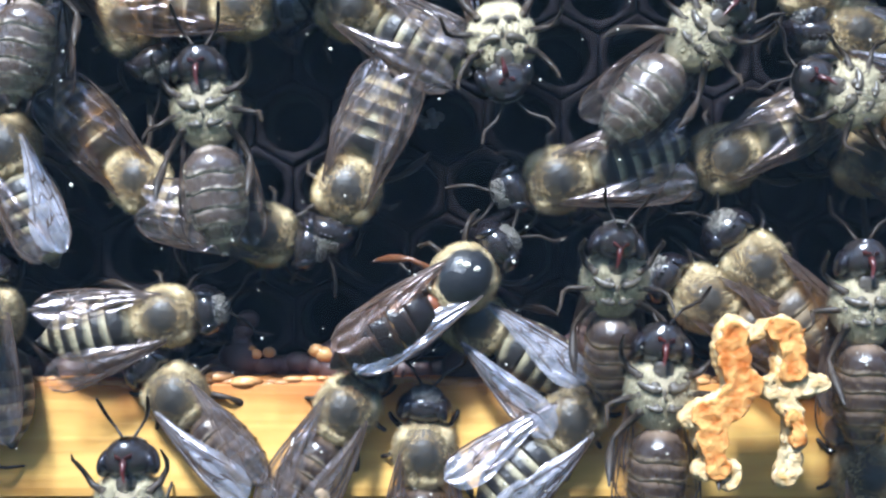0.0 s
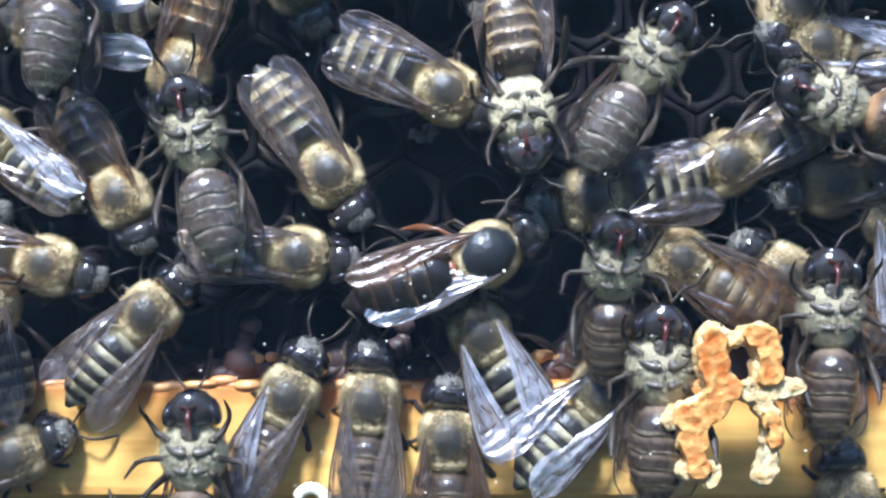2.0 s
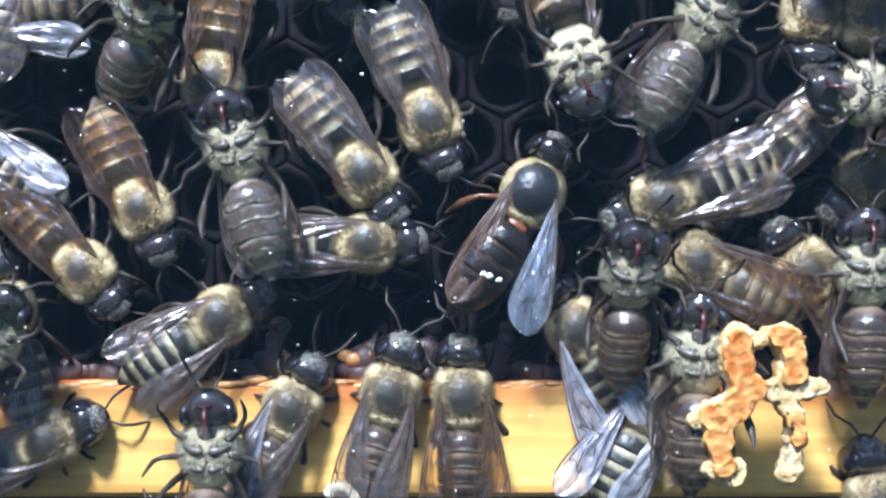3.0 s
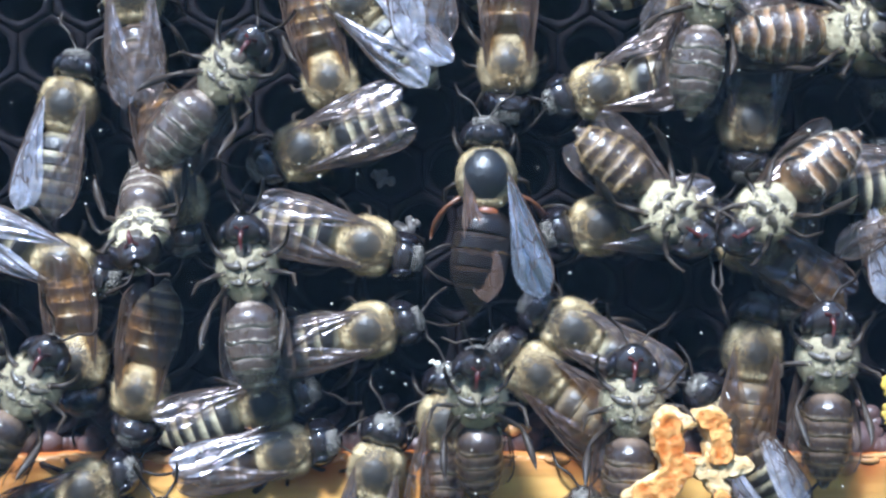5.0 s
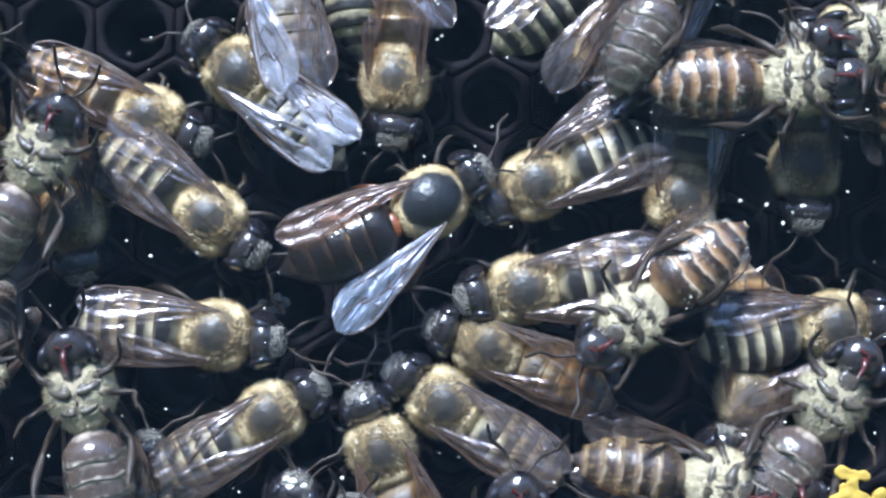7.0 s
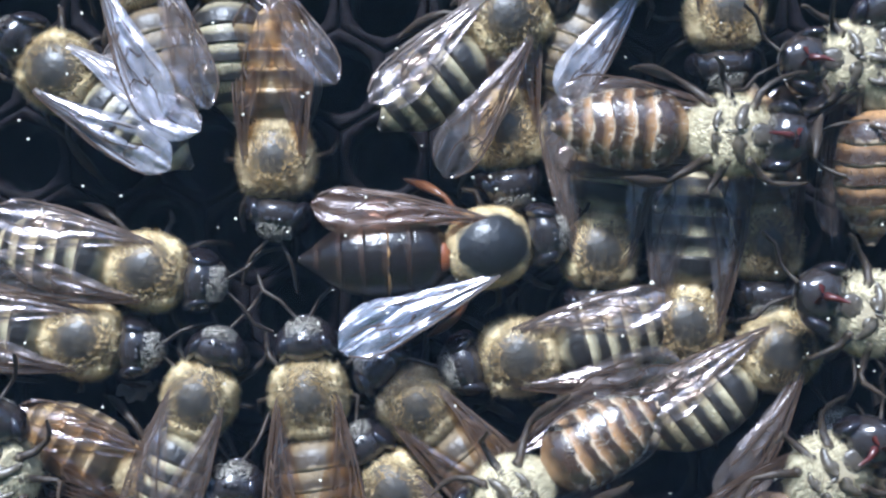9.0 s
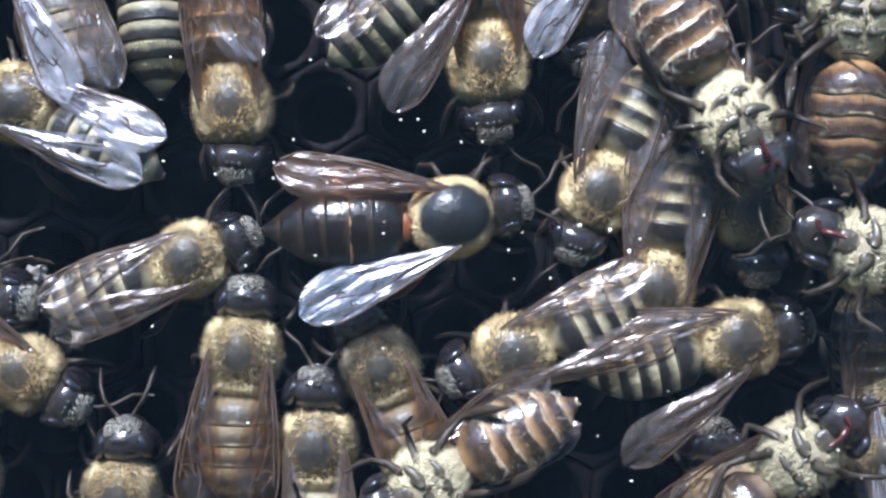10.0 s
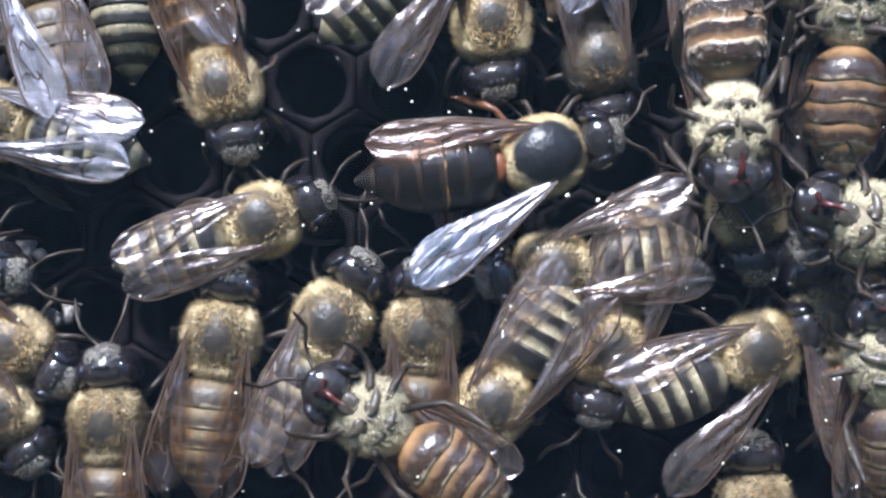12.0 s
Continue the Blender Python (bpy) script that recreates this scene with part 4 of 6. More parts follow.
a18 = honey_bee("pale", 22, -1, gloss='painted_sheen')
a19 = honey_bee("pale", 22, -1, gloss='painted_sheen')
a20 = honey_bee("black", 7, 7, below=True)
a21 = honey_bee("black", 7, 7, below=True)
a22 = honey_bee("grey", 7, 7, below=True)
a25 = honey_bee("amber", 7, 7, below=True)
a26 = honey_bee("brown", 1, 1)
a27 = honey_bee("grey", 7, 7, below=True)
a28 = honey_bee("brown", 20, 3, gloss='painted_sheen')
a29 = honey_bee("brown", 1, 1)
a30 = honey_bee("brown", 1, 1)
a31 = honey_bee("brown", 3, 3, gloss='painted_sheen')
a32 = honey_bee("pale", 3, 3)
a33 = honey_bee("brown", 3, 3, gloss='painted_sheen')
a34 = honey_bee("black", 7, 7, below=True)
a36 = honey_bee("brown", 3, 3)
a38 = honey_bee("pale", 1, 1)
a39 = honey_bee("brown", 1, 1)
b1 = honey_bee("pale", 5, 5, gloss=('painted_sheen', 'clear'))
b2 = honey_bee("grey", 7, 7, below=True)
b6 = honey_bee("brown", 1, 1)
b7 = honey_bee("pale", 9, 18)
b9 = honey_bee("pale", 7, 7)
b10 = honey_bee("pale", -2, 10, gloss='painted_sheen')
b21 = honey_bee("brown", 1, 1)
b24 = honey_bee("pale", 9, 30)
b30 = honey_bee("pale", 3, 1, gloss='painted_sheen')
b38 = honey_bee("pale", 20, 20)
b43 = honey_bee("brown", 1, 1)
b45 = honey_bee("black", 7, 7, below=True)
b46 = honey_bee("black", 1, 1)
c3 = honey_bee("brown", 1, 1)
c6 = honey_bee("amber", 7, 7, below=True)
c7 = honey_bee("amber", 7, 7, below=True)
c12 = honey_bee("brown", 3, 3)
c15 = honey_bee("amber", 3, 3)
c21 = honey_bee("pale", 3, 24)
c22 = honey_bee("brown", 40, 3, gloss='painted_sheen')
c44 = honey_bee("brown", 3, 3)
c45 = honey_bee("brown", 0, 8, gloss=('painted_sheen', 'clear'))
c46 = honey_bee("pale", 40, 40)
c48 = honey_bee("grey", 7, 7, below=True)
c51 = honey_bee("brown", 1, 1)
c57 = honey_bee("pale", 1, 1)
c59 = honey_bee("pale", 7, 7, below=True)
c55 = honey_bee("black", 1, 1, dark=True)
c61 = honey_bee("brown", 1, 1)
d1 = honey_bee("amber", 3, 12)
d3 = honey_bee("brown", 2, 2)

# ---- comb cells, the pieces of the comb's face ----
CELL = [cell_mesh(k) for k in range(4)]
cell_rng = random.Random(4)
row_count = int((Z1 - Z0) / ROW)
for j in range(row_count):
    z = 4.15 + (j - 2) * ROW
    if z - 2.9 < Z0 or z + 2.9 > Z1:
        continue
    for i in range(-9, 13):
        x = -2.4 + i * PITCH + (PITCH / 2 if j % 2 else 0)
        if x - 2.7 < X0 or x + 2.7 > X1:
            continue
        ob = new("cell", CELL[cell_rng.randrange(4)])
        ob.parent = comb_base
        ob.matrix_basis = mpose(x, cell_rng.uniform(0.0, 0.25), z)


def motions():
    walk(queen, [(0, crawl(1.32, -1.90, 42, 4.6)), (0.5, crawl(1.26, -1.29, 50, 4.6)), (1, crawl(0.99, -0.40, 58, 4.6)), (1.5, crawl(2.16, -0.15, 33, 4.6)), (2, crawl(3.32, 0.29, 28, 4.6)), (2.5, crawl(4.71, 3.59, 40, 4.6)), (2.7, crawl(4.70, 3.79, 55, 4.6)), (3.1, crawl(4.57, 5.09, 65, 4.6)), (3.9, crawl(4.21, 9.04, 85, 4.6)), (4.3, crawl(4.09, 10.34, 95, 4.6)), (4.5, crawl(4.07, 10.54, 90, 4.6)), (5, crawl(5.02, 12.32, 92, 4.6)), (5.5, crawl(4.29, 13.82, 90, 4.6)), (6, crawl(7.09, 14.50, 62, 4.6)), (6.5, crawl(7.95, 14.65, 40, 4.6)), (6.7, crawl(8.20, 14.77, 35, 4.6)), (7.1, crawl(9.80, 15.59, 33, 4.6)), (7.9, crawl(14.19, 17.84, 28, 4.6)), (8.3, crawl(15.09, 18.30, 25, 4.6)), (8.5, crawl(16.60, 17.61, 22, 4.6)), (9, crawl(19.29, 17.05, 12, 4.6)), (9.5, crawl(19.23, 15.80, 3, 4.6)), (10, crawl(20.88, 15.78, 12, 4.6)), (10.5, crawl(22.53, 17.02, 18, 4.6)), (11, crawl(23.43, 17.51, 16, 4.6)), (11.5, crawl(24.00, 18.81, 16, 4.6)), (12, crawl(26.48, 17.66, 16, 4.6))])
    walk(a1, [(0, crawl(-20.04, 4.57, -50)), (0.5, crawl(-22.44, 3.67, -53)), (1, crawl(-21.98, 3.42, -56)), (1.5, crawl(-22.35, 2.08, -74)), (2, crawl(-21.82, 4.17, -62)), (2.5, crawl(-22.72, 4.89, -61)), (2.7, crawl(-22.70, 4.65, -60)), (3.1, crawl(-22.55, 3.03, -68)), (3.9, crawl(-22.10, -1.85, -82)), (4.3, crawl(-21.95, -3.47, -90)), (4.5, crawl(-21.92, -3.71, -93)), (5, crawl(-20.87, -3.71, -102)), (5.5, crawl(-23.47, -4.04, -118)), (6, crawl(-23.68, -4.40, -125)), (12, crawl(-23.68, -4.40, -125))])
    walk(a2, [(0, cling(-14.75, 8.37, 97)), (0.5, cling(-15.26, 8.53, 96)), (1, cling(-15.53, 8.85, 96)), (2, cling(-15.87, 7.72, 104)), (2.7, cling(-15.51, 7.51, 106)), (4.3, cling(-14.57, 5.42, 93)), (4.5, cling(-14.54, 5.35, 93)), (5, cling(-12.18, 5.28, 94)), (5.5, cling(-12.62, 5.15, 94)), (6, cling(-13.17, 3.97, 100)), (6.5, cling(-12.75, 3.30, 105)), (6.7, cling(-12.00, 3.38, 104)), (7.1, cling(-11.39, 3.60, 102)), (7.9, cling(-8.41, 4.67, 98)), (8.3, cling(-7.33, 5.07, 96)), (9, cling(-6.33, 4.89, 95)), (12, cling(-6.33, 4.89, 95))])
    walk(a3, [(0, crawl(-6.28, 3.88, -114)), (0.5, crawl(-8.17, 3.61, -85)), (1, crawl(-8.21, 4.41, -65)), (1.5, crawl(-7.55, 4.81, -62)), (2, crawl(-7.38, 5.78, -58)), (2.7, crawl(-7.22, 5.83, -58)), (3.9, crawl(-6.39, 7.44, -31)), (4.3, crawl(-6.26, 7.69, -22)), (4.5, crawl(-5.54, 7.22, -20)), (5, crawl(-3.90, 7.28, -16)), (5.5, crawl(-5.72, 7.27, -12)), (6, crawl(-5.10, 7.05, -8)), (6.5, crawl(-5.01, 6.68, -5)), (6.7, crawl(-4.18, 6.50, -6)), (7.1, crawl(-4.23, 7.40, -8)), (7.9, crawl(-4.43, 11.34, -13)), (8.3, crawl(-4.48, 12.23, -15)), (8.5, crawl(-1.57, 11.13, -14)), (9, crawl(-3.17, 11.95, -10)), (9.5, crawl(-6.36, 11.67, -10)), (12, crawl(-6.36, 11.67, -10))])
    walk(a4, [(0, crawl(-11.70, 0.97, -15)), (0.5, crawl(-11.43, -0.73, -12)), (1, crawl(-11.06, -0.76, -10)), (1.5, crawl(-11.28, -0.64, -8)), (2, crawl(-9.52, 0.11, -5)), (2.5, crawl(-7.96, 0.59, -1)), (2.7, crawl(-7.10, 1.19, 0)), (3.1, crawl(-6.81, 1.19, 2)), (3.9, crawl(-5.39, 1.15, 6)), (4.3, crawl(-4.87, 1.14, 8)), (4.5, crawl(-4.79, 1.14, 9)), (5, crawl(-3.77, 0.91, 12)), (5.5, crawl(-2.88, 1.39, 15)), (6, crawl(-2.06, 1.91, 22)), (6.5, crawl(-1.85, 1.48, 29)), (6.7, crawl(-1.21, 1.51, 32)), (7.1, crawl(-0.82, 2.21, 29)), (7.9, crawl(1.07, 5.60, 23)), (8.3, crawl(1.76, 6.84, 20)), (8.5, crawl(1.86, 7.03, 30)), (9, crawl(3.24, 8.61, 70)), (9.5, crawl(4.64, 11.38, 58)), (10, crawl(6.34, 13.51, 22)), (10.5, crawl(6.90, 13.29, 18)), (11, crawl(8.61, 13.73, 19)), (11.5, crawl(8.45, 14.67, 19)), (12, crawl(10.99, 14.17, 20))])
    walk(a5, [(0, crawl(-18.27, -4.45, 8)), (0.5, crawl(-20.10, -3.87, 4)), (1, crawl(-19.77, -4.65, 0)), (1.5, crawl(-19.04, -4.78, 8)), (2, crawl(-19.85, -3.77, 45)), (2.5, crawl(-17.91, -3.88, 30)), (2.7, crawl(-17.75, -3.90, 30)), (3.1, crawl(-16.71, -3.99, 29)), (3.9, crawl(-13.56, -4.28, 28)), (4.3, crawl(-12.52, -4.38, 27)), (4.5, crawl(-12.36, -4.39, 24)), (5, crawl(-11.44, -4.56, 17)), (5.5, crawl(-10.80, -4.60, 10)), (12, crawl(-10.80, -4.60, 10))])
    walk(a7, [(0, cling(3.62, 13.45, -85)), (0.5, cling(2.62, 11.50, -85)), (1, cling(2.30, 10.06, -85)), (1.5, cling(4.62, 9.64, -85)), (2, cling(5.60, 9.93, -85)), (2.5, cling(5.36, 11.18, -85)), (2.7, cling(6.41, 13.66, -85)), (3.1, cling(7.64, 13.58, -70)), (3.5, cling(10.46, 13.39, -55)), (3.9, cling(13.61, 13.19, -40)), (4.3, cling(15.79, 13.04, -25)), (4.5, cling(16.13, 13.02, -31)), (5, cling(17.85, 9.89, -45)), (5.5, cling(17.93, 1.89, -75)), (6, cling(18.87, 0.44, -60)), (6.5, cling(25.05, -2.64, -30)), (6.7, cling(25.31, -2.44, -23)), (7.1, cling(27.03, -1.09, -9)), (7.9, cling(32.24, 2.98, 19)), (8.3, cling(33.96, 4.33, 33)), (8.5, cling(34.22, 4.53, 40)), (9.5, cling(38.68, 5.24, 40)), (10.5, cling(38.83, 0.99, 40)), (11, cling(39.10, 3.20, 58)), (12, cling(44.05, 6.41, 95))])
    walk(a8, [(0, crawl(-6.11, 15.88, 150)), (0.5, crawl(-4.32, 16.07, 100)), (1, crawl(-3.21, 15.89, 50)), (1.5, crawl(-1.76, 14.39, 20)), (2, crawl(0.62, 11.41, -25)), (2.5, crawl(-2.04, 9.71, -50)), (2.7, crawl(-2.12, 9.41, -55)), (3.1, crawl(-2.76, 10.01, -75)), (3.9, crawl(-5.58, 12.62, -115)), (4.3, crawl(-6.22, 13.22, -135)), (4.5, crawl(-6.34, 12.90, -142)), (5, crawl(-8.66, 14.37, -160)), (5.5, crawl(-8.56, 13.94, -155)), (6, crawl(-7.13, 12.54, -60)), (6.5, crawl(-5.70, 11.97, -45)), (6.7, crawl(-5.18, 14.30, -42)), (7.1, crawl(-4.34, 14.41, -37)), (7.9, crawl(-0.65, 14.87, -27)), (8.3, crawl(0.19, 14.97, -22)), (8.5, crawl(2.11, 15.44, -19)), (9, crawl(0.45, 15.73, -12)), (9.5, crawl(-3.37, 15.92, -3)), (10, crawl(-9.00, 12.86, -3)), (12, crawl(-9.00, 12.86, -3))])
    walk(a9, [(0, crawl(7.49, 4.52, 192, 3.6)), (0.5, crawl(8.22, 4.65, 196, 3.6)), (1, crawl(8.49, 3.97, 200, 3.6)), (1.5, crawl(9.50, 3.66, 195, 3.6)), (2, crawl(10.41, 4.07, 190, 3.6)), (2.5, crawl(12.42, 4.34, 210, 3.6)), (2.7, crawl(13.59, 4.07, 207, 3.6)), (4.3, crawl(13.17, 5.29, 182, 3.6)), (4.5, crawl(13.06, 6.03, 184, 3.6)), (5, crawl(13.47, 8.75, 188, 3.6)), (5.5, crawl(13.97, 10.89, 192, 3.6)), (6, crawl(14.05, 10.61, 190, 3.6)), (6.5, crawl(14.84, 9.79, 187, 3.6)), (6.7, crawl(14.82, 9.60, 187, 3.6)), (7.1, crawl(15.35, 10.12, 188, 3.6)), (7.9, crawl(17.68, 12.45, 189, 3.6)), (8.3, crawl(18.21, 12.98, 190, 3.6)), (8.5, crawl(18.70, 12.06, 190, 3.6)), (9, crawl(20.95, 11.03, 190, 3.6)), (9.5, crawl(23.27, 10.28, 190, 3.6)), (10, crawl(24.28, 8.30, 202, 3.6)), (10.5, crawl(23.72, 6.79, 215, 3.6)), (11, crawl(23.86, 6.44, 222, 3.6)), (11.5, crawl(23.82, 6.35, 228, 3.6)), (12, crawl(23.77, 4.12, 235, 3.6))])
    walk(a10, [(0, crawl(18.55, 5.99, 205)), (0.5, crawl(18.79, 6.01, 208)), (1, crawl(18.87, 6.48, 212)), (1.5, crawl(19.55, 6.46, 208)), (2, crawl(19.91, 6.56, 205)), (2.5, crawl(21.28, 6.21, 238)), (2.7, crawl(20.97, 6.08, 232)), (3.1, crawl(18.91, 5.26, 219)), (3.5, crawl(15.94, 4.08, 206)), (3.9, crawl(13.28, 3.01, 193)), (4.3, crawl(12.12, 2.55, 180)), (4.5, crawl(12.15, 1.75, 171)), (5, crawl(11.51, 0.97, 150)), (5.5, crawl(11.65, 0.84, 140)), (6, crawl(10.63, 2.09, 143)), (6.5, crawl(9.92, 2.16, 147)), (6.7, crawl(9.72, 2.69, 148)), (7.1, crawl(10.49, 2.75, 144)), (7.9, crawl(14.27, 3.02, 134)), (8.3, crawl(15.65, 3.12, 130)), (8.5, crawl(15.86, 3.13, 129)), (9, crawl(14.15, 3.51, 127)), (9.5, crawl(15.21, 4.27, 125)), (10, crawl(13.42, 3.10, 92)), (10.5, crawl(13.75, 3.45, 91)), (11, crawl(13.67, 5.45, 90)), (11.5, crawl(13.43, 8.40, 75)), (12, crawl(14.82, 8.51, 62))])
    walk(a11, [(0, cling(10.72, -2.26, 90, 7.3, -20)), (0.5, cling(10.67, -1.41, 90, 7.3, -20)), (1, cling(10.02, -1.43, 65, 7.3, -20)), (1.5, cling(10.78, -1.11, 80, 7.3, -20)), (2, cling(11.63, -0.80, 88, 7.3, -20)), (2.5, cling(11.80, -0.56, 86, 7.3, -20)), (2.7, cling(11.50, -0.92, 85, 7.3, -20)), (3.1, cling(10.70, -1.28, 87, 7.3, -20)), (3.9, cling(6.80, -3.03, 90, 7.3, -20)), (4.3, cling(5.38, -3.67, 92, 7.3, -20)), (5.5, cling(4.18, -4.04, 92, 7.3, -20)), (6, cling(4.78, -6.00, 92, 7.3, -20)), (12, cling(4.78, -6.00, 92, 7.3, -20))])
    walk(a12, [(0, crawl(20.61, -1.20, 128)), (0.5, crawl(18.94, -0.96, 136)), (1, crawl(16.14, 0.34, 145)), (1.5, crawl(16.59, -0.23, 146)), (2, crawl(16.63, -0.07, 148)), (2.5, crawl(17.16, 0.29, 149)), (2.7, crawl(16.97, 0.20, 150)), (3.1, crawl(15.71, -0.34, 154)), (3.9, crawl(11.89, -1.99, 161)), (4.3, crawl(10.63, -2.53, 165)), (4.5, crawl(10.44, -2.62, 158)), (5, crawl(8.85, -2.34, 140)), (5.5, crawl(7.38, -2.19, 128)), (6, crawl(5.48, 1.09, 123)), (6.5, crawl(5.96, -0.95, 118)), (6.7, crawl(5.96, -0.90, 115)), (7.1, crawl(6.38, 0.15, 109)), (7.5, crawl(7.36, 2.57, 104)), (7.9, crawl(8.44, 5.27, 98)), (8.3, crawl(9.19, 7.14, 92)), (8.5, crawl(9.31, 7.42, 92)), (9, crawl(9.37, 8.71, 94)), (9.5, crawl(9.22, 9.45, 95)), (10, crawl(9.23, 8.25, 85)), (10.5, crawl(9.58, 7.07, 68)), (11, crawl(8.45, 6.91, 75)), (11.5, crawl(7.37, 7.19, 78)), (12, crawl(8.68, 7.66, 80))])
    walk(a13, [(0, crawl(-30.82, 2.21, -10)), (1.5, crawl(-30.82, 2.21, -14)), (2, crawl(-26.83, -0.49, -15)), (2.5, crawl(-26.24, -0.25, -35)), (2.7, crawl(-26.31, -0.33, -41)), (3.9, crawl(-28.15, -2.34, -74)), (4.3, crawl(-28.42, -2.64, -85)), (4.5, crawl(-27.65, -2.88, -85)), (5, crawl(-25.52, -1.43, -85)), (5.5, crawl(-29.15, -3.22, -85)), (12, crawl(-29.15, -3.22, -85))])
    walk(a14, [(0, crawl(-28.66, 6.75, 115)), (1, crawl(-29.02, 6.98, 132)), (1.5, crawl(-30.05, 8.40, 140)), (2, crawl(-30.96, 8.48, 145)), (2.5, crawl(-33.06, 8.27, 150)), (2.7, crawl(-33.37, 8.30, 150)), (3.1, crawl(-35.46, 8.46, 150)), (3.9, crawl(-41.76, 8.97, 150)), (4.3, crawl(-43.84, 9.13, 150)), (4.5, crawl(-44.15, 9.16, 150)), (12, crawl(-44.15, 9.16, 150))])
    walk(a15, [(0, crawl(-17.59, -9.65, 135)), (0.5, crawl(-14.34, -10.95, 92)), (1, crawl(-12.33, -10.17, 72)), (1.5, crawl(-10.75, -9.46, 69)), (2, crawl(-10.24, -9.45, 66)), (2.5, crawl(-11.59, -9.35, 67)), (2.7, crawl(-12.52, -10.84, 68)), (3.1, crawl(-11.90, -10.02, 62)), (3.9, crawl(-9.17, -6.39, 48)), (4.3, crawl(-8.55, -5.57, 42)), (4.5, crawl(-8.12, -6.23, 33)), (5, crawl(-10.07, -8.13, 12)), (5.5, crawl(-12.22, -9.30, 5)), (12, crawl(-12.22, -9.30, 5))])
    walk(a16, [(0, crawl(-6.39, -10.56, 60)), (0.5, crawl(-4.69, -10.95, 70)), (1, crawl(-4.66, -10.81, 80)), (1.5, crawl(-3.65, -10.94, 84)), (2, crawl(-4.63, -9.86, 88)), (2.5, crawl(-5.53, -9.12, 81)), (2.7, crawl(-5.48, -9.16, 78)), (4.3, crawl(-3.75, -10.50, 75)), (4.5, crawl(-3.69, -10.54, 76)), (5, crawl(-3.18, -9.63, 78)), (5.5, crawl(-4.12, -8.50, 80)), (6, crawl(-4.46, -9.21, 80)), (6.5, crawl(0.21, -5.87, 80)), (12, crawl(0.21, -5.87, 80))])
    walk(a17, [(0, crawl(-1.20, -13.41, 90)), (0.5, crawl(-0.47, -14.72, 90)), (1, crawl(-0.31, -15.52, 91)), (1.5, crawl(0.79, -14.43, 91)), (2, crawl(0.80, -12.37, 91)), (2.5, crawl(-0.41, -10.25, 92)), (2.7, crawl(-0.37, -10.10, 92)), (3.1, crawl(-0.09, -9.16, 91)), (3.9, crawl(0.65, -6.57, 90)), (4.3, crawl(0.80, -6.04, 90)), (4.5, crawl(1.55, -6.00, 89)), (5, crawl(2.08, -5.89, 89)), (5.5, crawl(0.93, -5.64, 88)), (6, crawl(0.88, -6.54, 88)), (12, crawl(0.88, -6.54, 88))])
    walk(a18, [(0, crawl(2.09, -4.82, 150, 2.8)), (1, crawl(1.72, -3.47, 128, 2.8)), (1.5, crawl(1.96, -4.18, 126, 2.8)), (2, crawl(2.97, -5.18, 125, 2.8)), (2.5, crawl(5.44, -4.37, 125, 2.8)), (2.7, crawl(6.15, -4.72, 125, 2.8)), (3.1, crawl(8.79, -4.86, 125, 2.8)), (3.9, crawl(20.42, -5.47, 125, 2.8)), (4.3, crawl(23.06, -5.61, 125, 2.8)), (4.5, crawl(23.23, -6.03, 126, 2.8)), (5.5, crawl(23.39, -6.07, 130, 2.8)), (6, crawl(23.83, -6.39, 130, 2.8)), (12, crawl(23.83, -6.39, 130, 2.8))])
    walk(a19, [(0, crawl(8.50, -11.15, 50)), (0.5, crawl(7.64, -10.20, 46)), (1, crawl(8.58, -10.70, 42)), (1.5, crawl(10.67, -10.29, 47)), (2, crawl(11.37, -9.09, 52)), (2.5, crawl(13.23, -8.64, 60)), (2.7, crawl(13.19, -8.87, 63)), (3.1, crawl(12.94, -10.38, 70)), (3.9, crawl(12.27, -14.48, 83)), (4.3, crawl(12.13, -15.33, 90)), (4.5, crawl(12.48, -15.37, 90)), (12, crawl(12.48, -15.37, 90))])
    walk(a20, [(0, cling(-19.54, -16.19, 90)), (1.5, cling(-16.35, -13.57, 90)), (2, cling(-15.96, -13.01, 90)), (2.5, cling(-16.68, -11.93, 90)), (2.7, cling(-16.97, -12.69, 90)), (3.1, cling(-17.14, -13.02, 90)), (3.9, cling(-18.01, -14.62, 90)), (4.3, cling(-18.33, -15.21, 90)), (12, cling(-18.37, -15.30, 90))])
    walk(a21, [(0, cling(26.32, -3.85, 92)), (1, cling(26.55, -4.85, 92)), (1.5, cling(26.46, -5.32, 92)), (2, cling(25.76, -3.76, 92)), (2.5, cling(26.09, -1.05, 92)), (2.7, cling(26.19, -1.03, 92)), (3.1, cling(26.84, -0.91, 92)), (3.9, cling(28.80, -0.54, 92)), (4.3, cling(29.45, -0.41, 92)), (4.5, cling(29.54, -0.40, 92)), (5.5, cling(29.14, -2.34, 92)), (6, cling(29.45, -2.74, 92)), (7.5, cling(32.13, -6.19, 92)), (7.9, cling(32.66, -6.88, 92)), (8.5, cling(32.87, -7.14, 92)), (12, cling(32.87, -7.14, 92))])
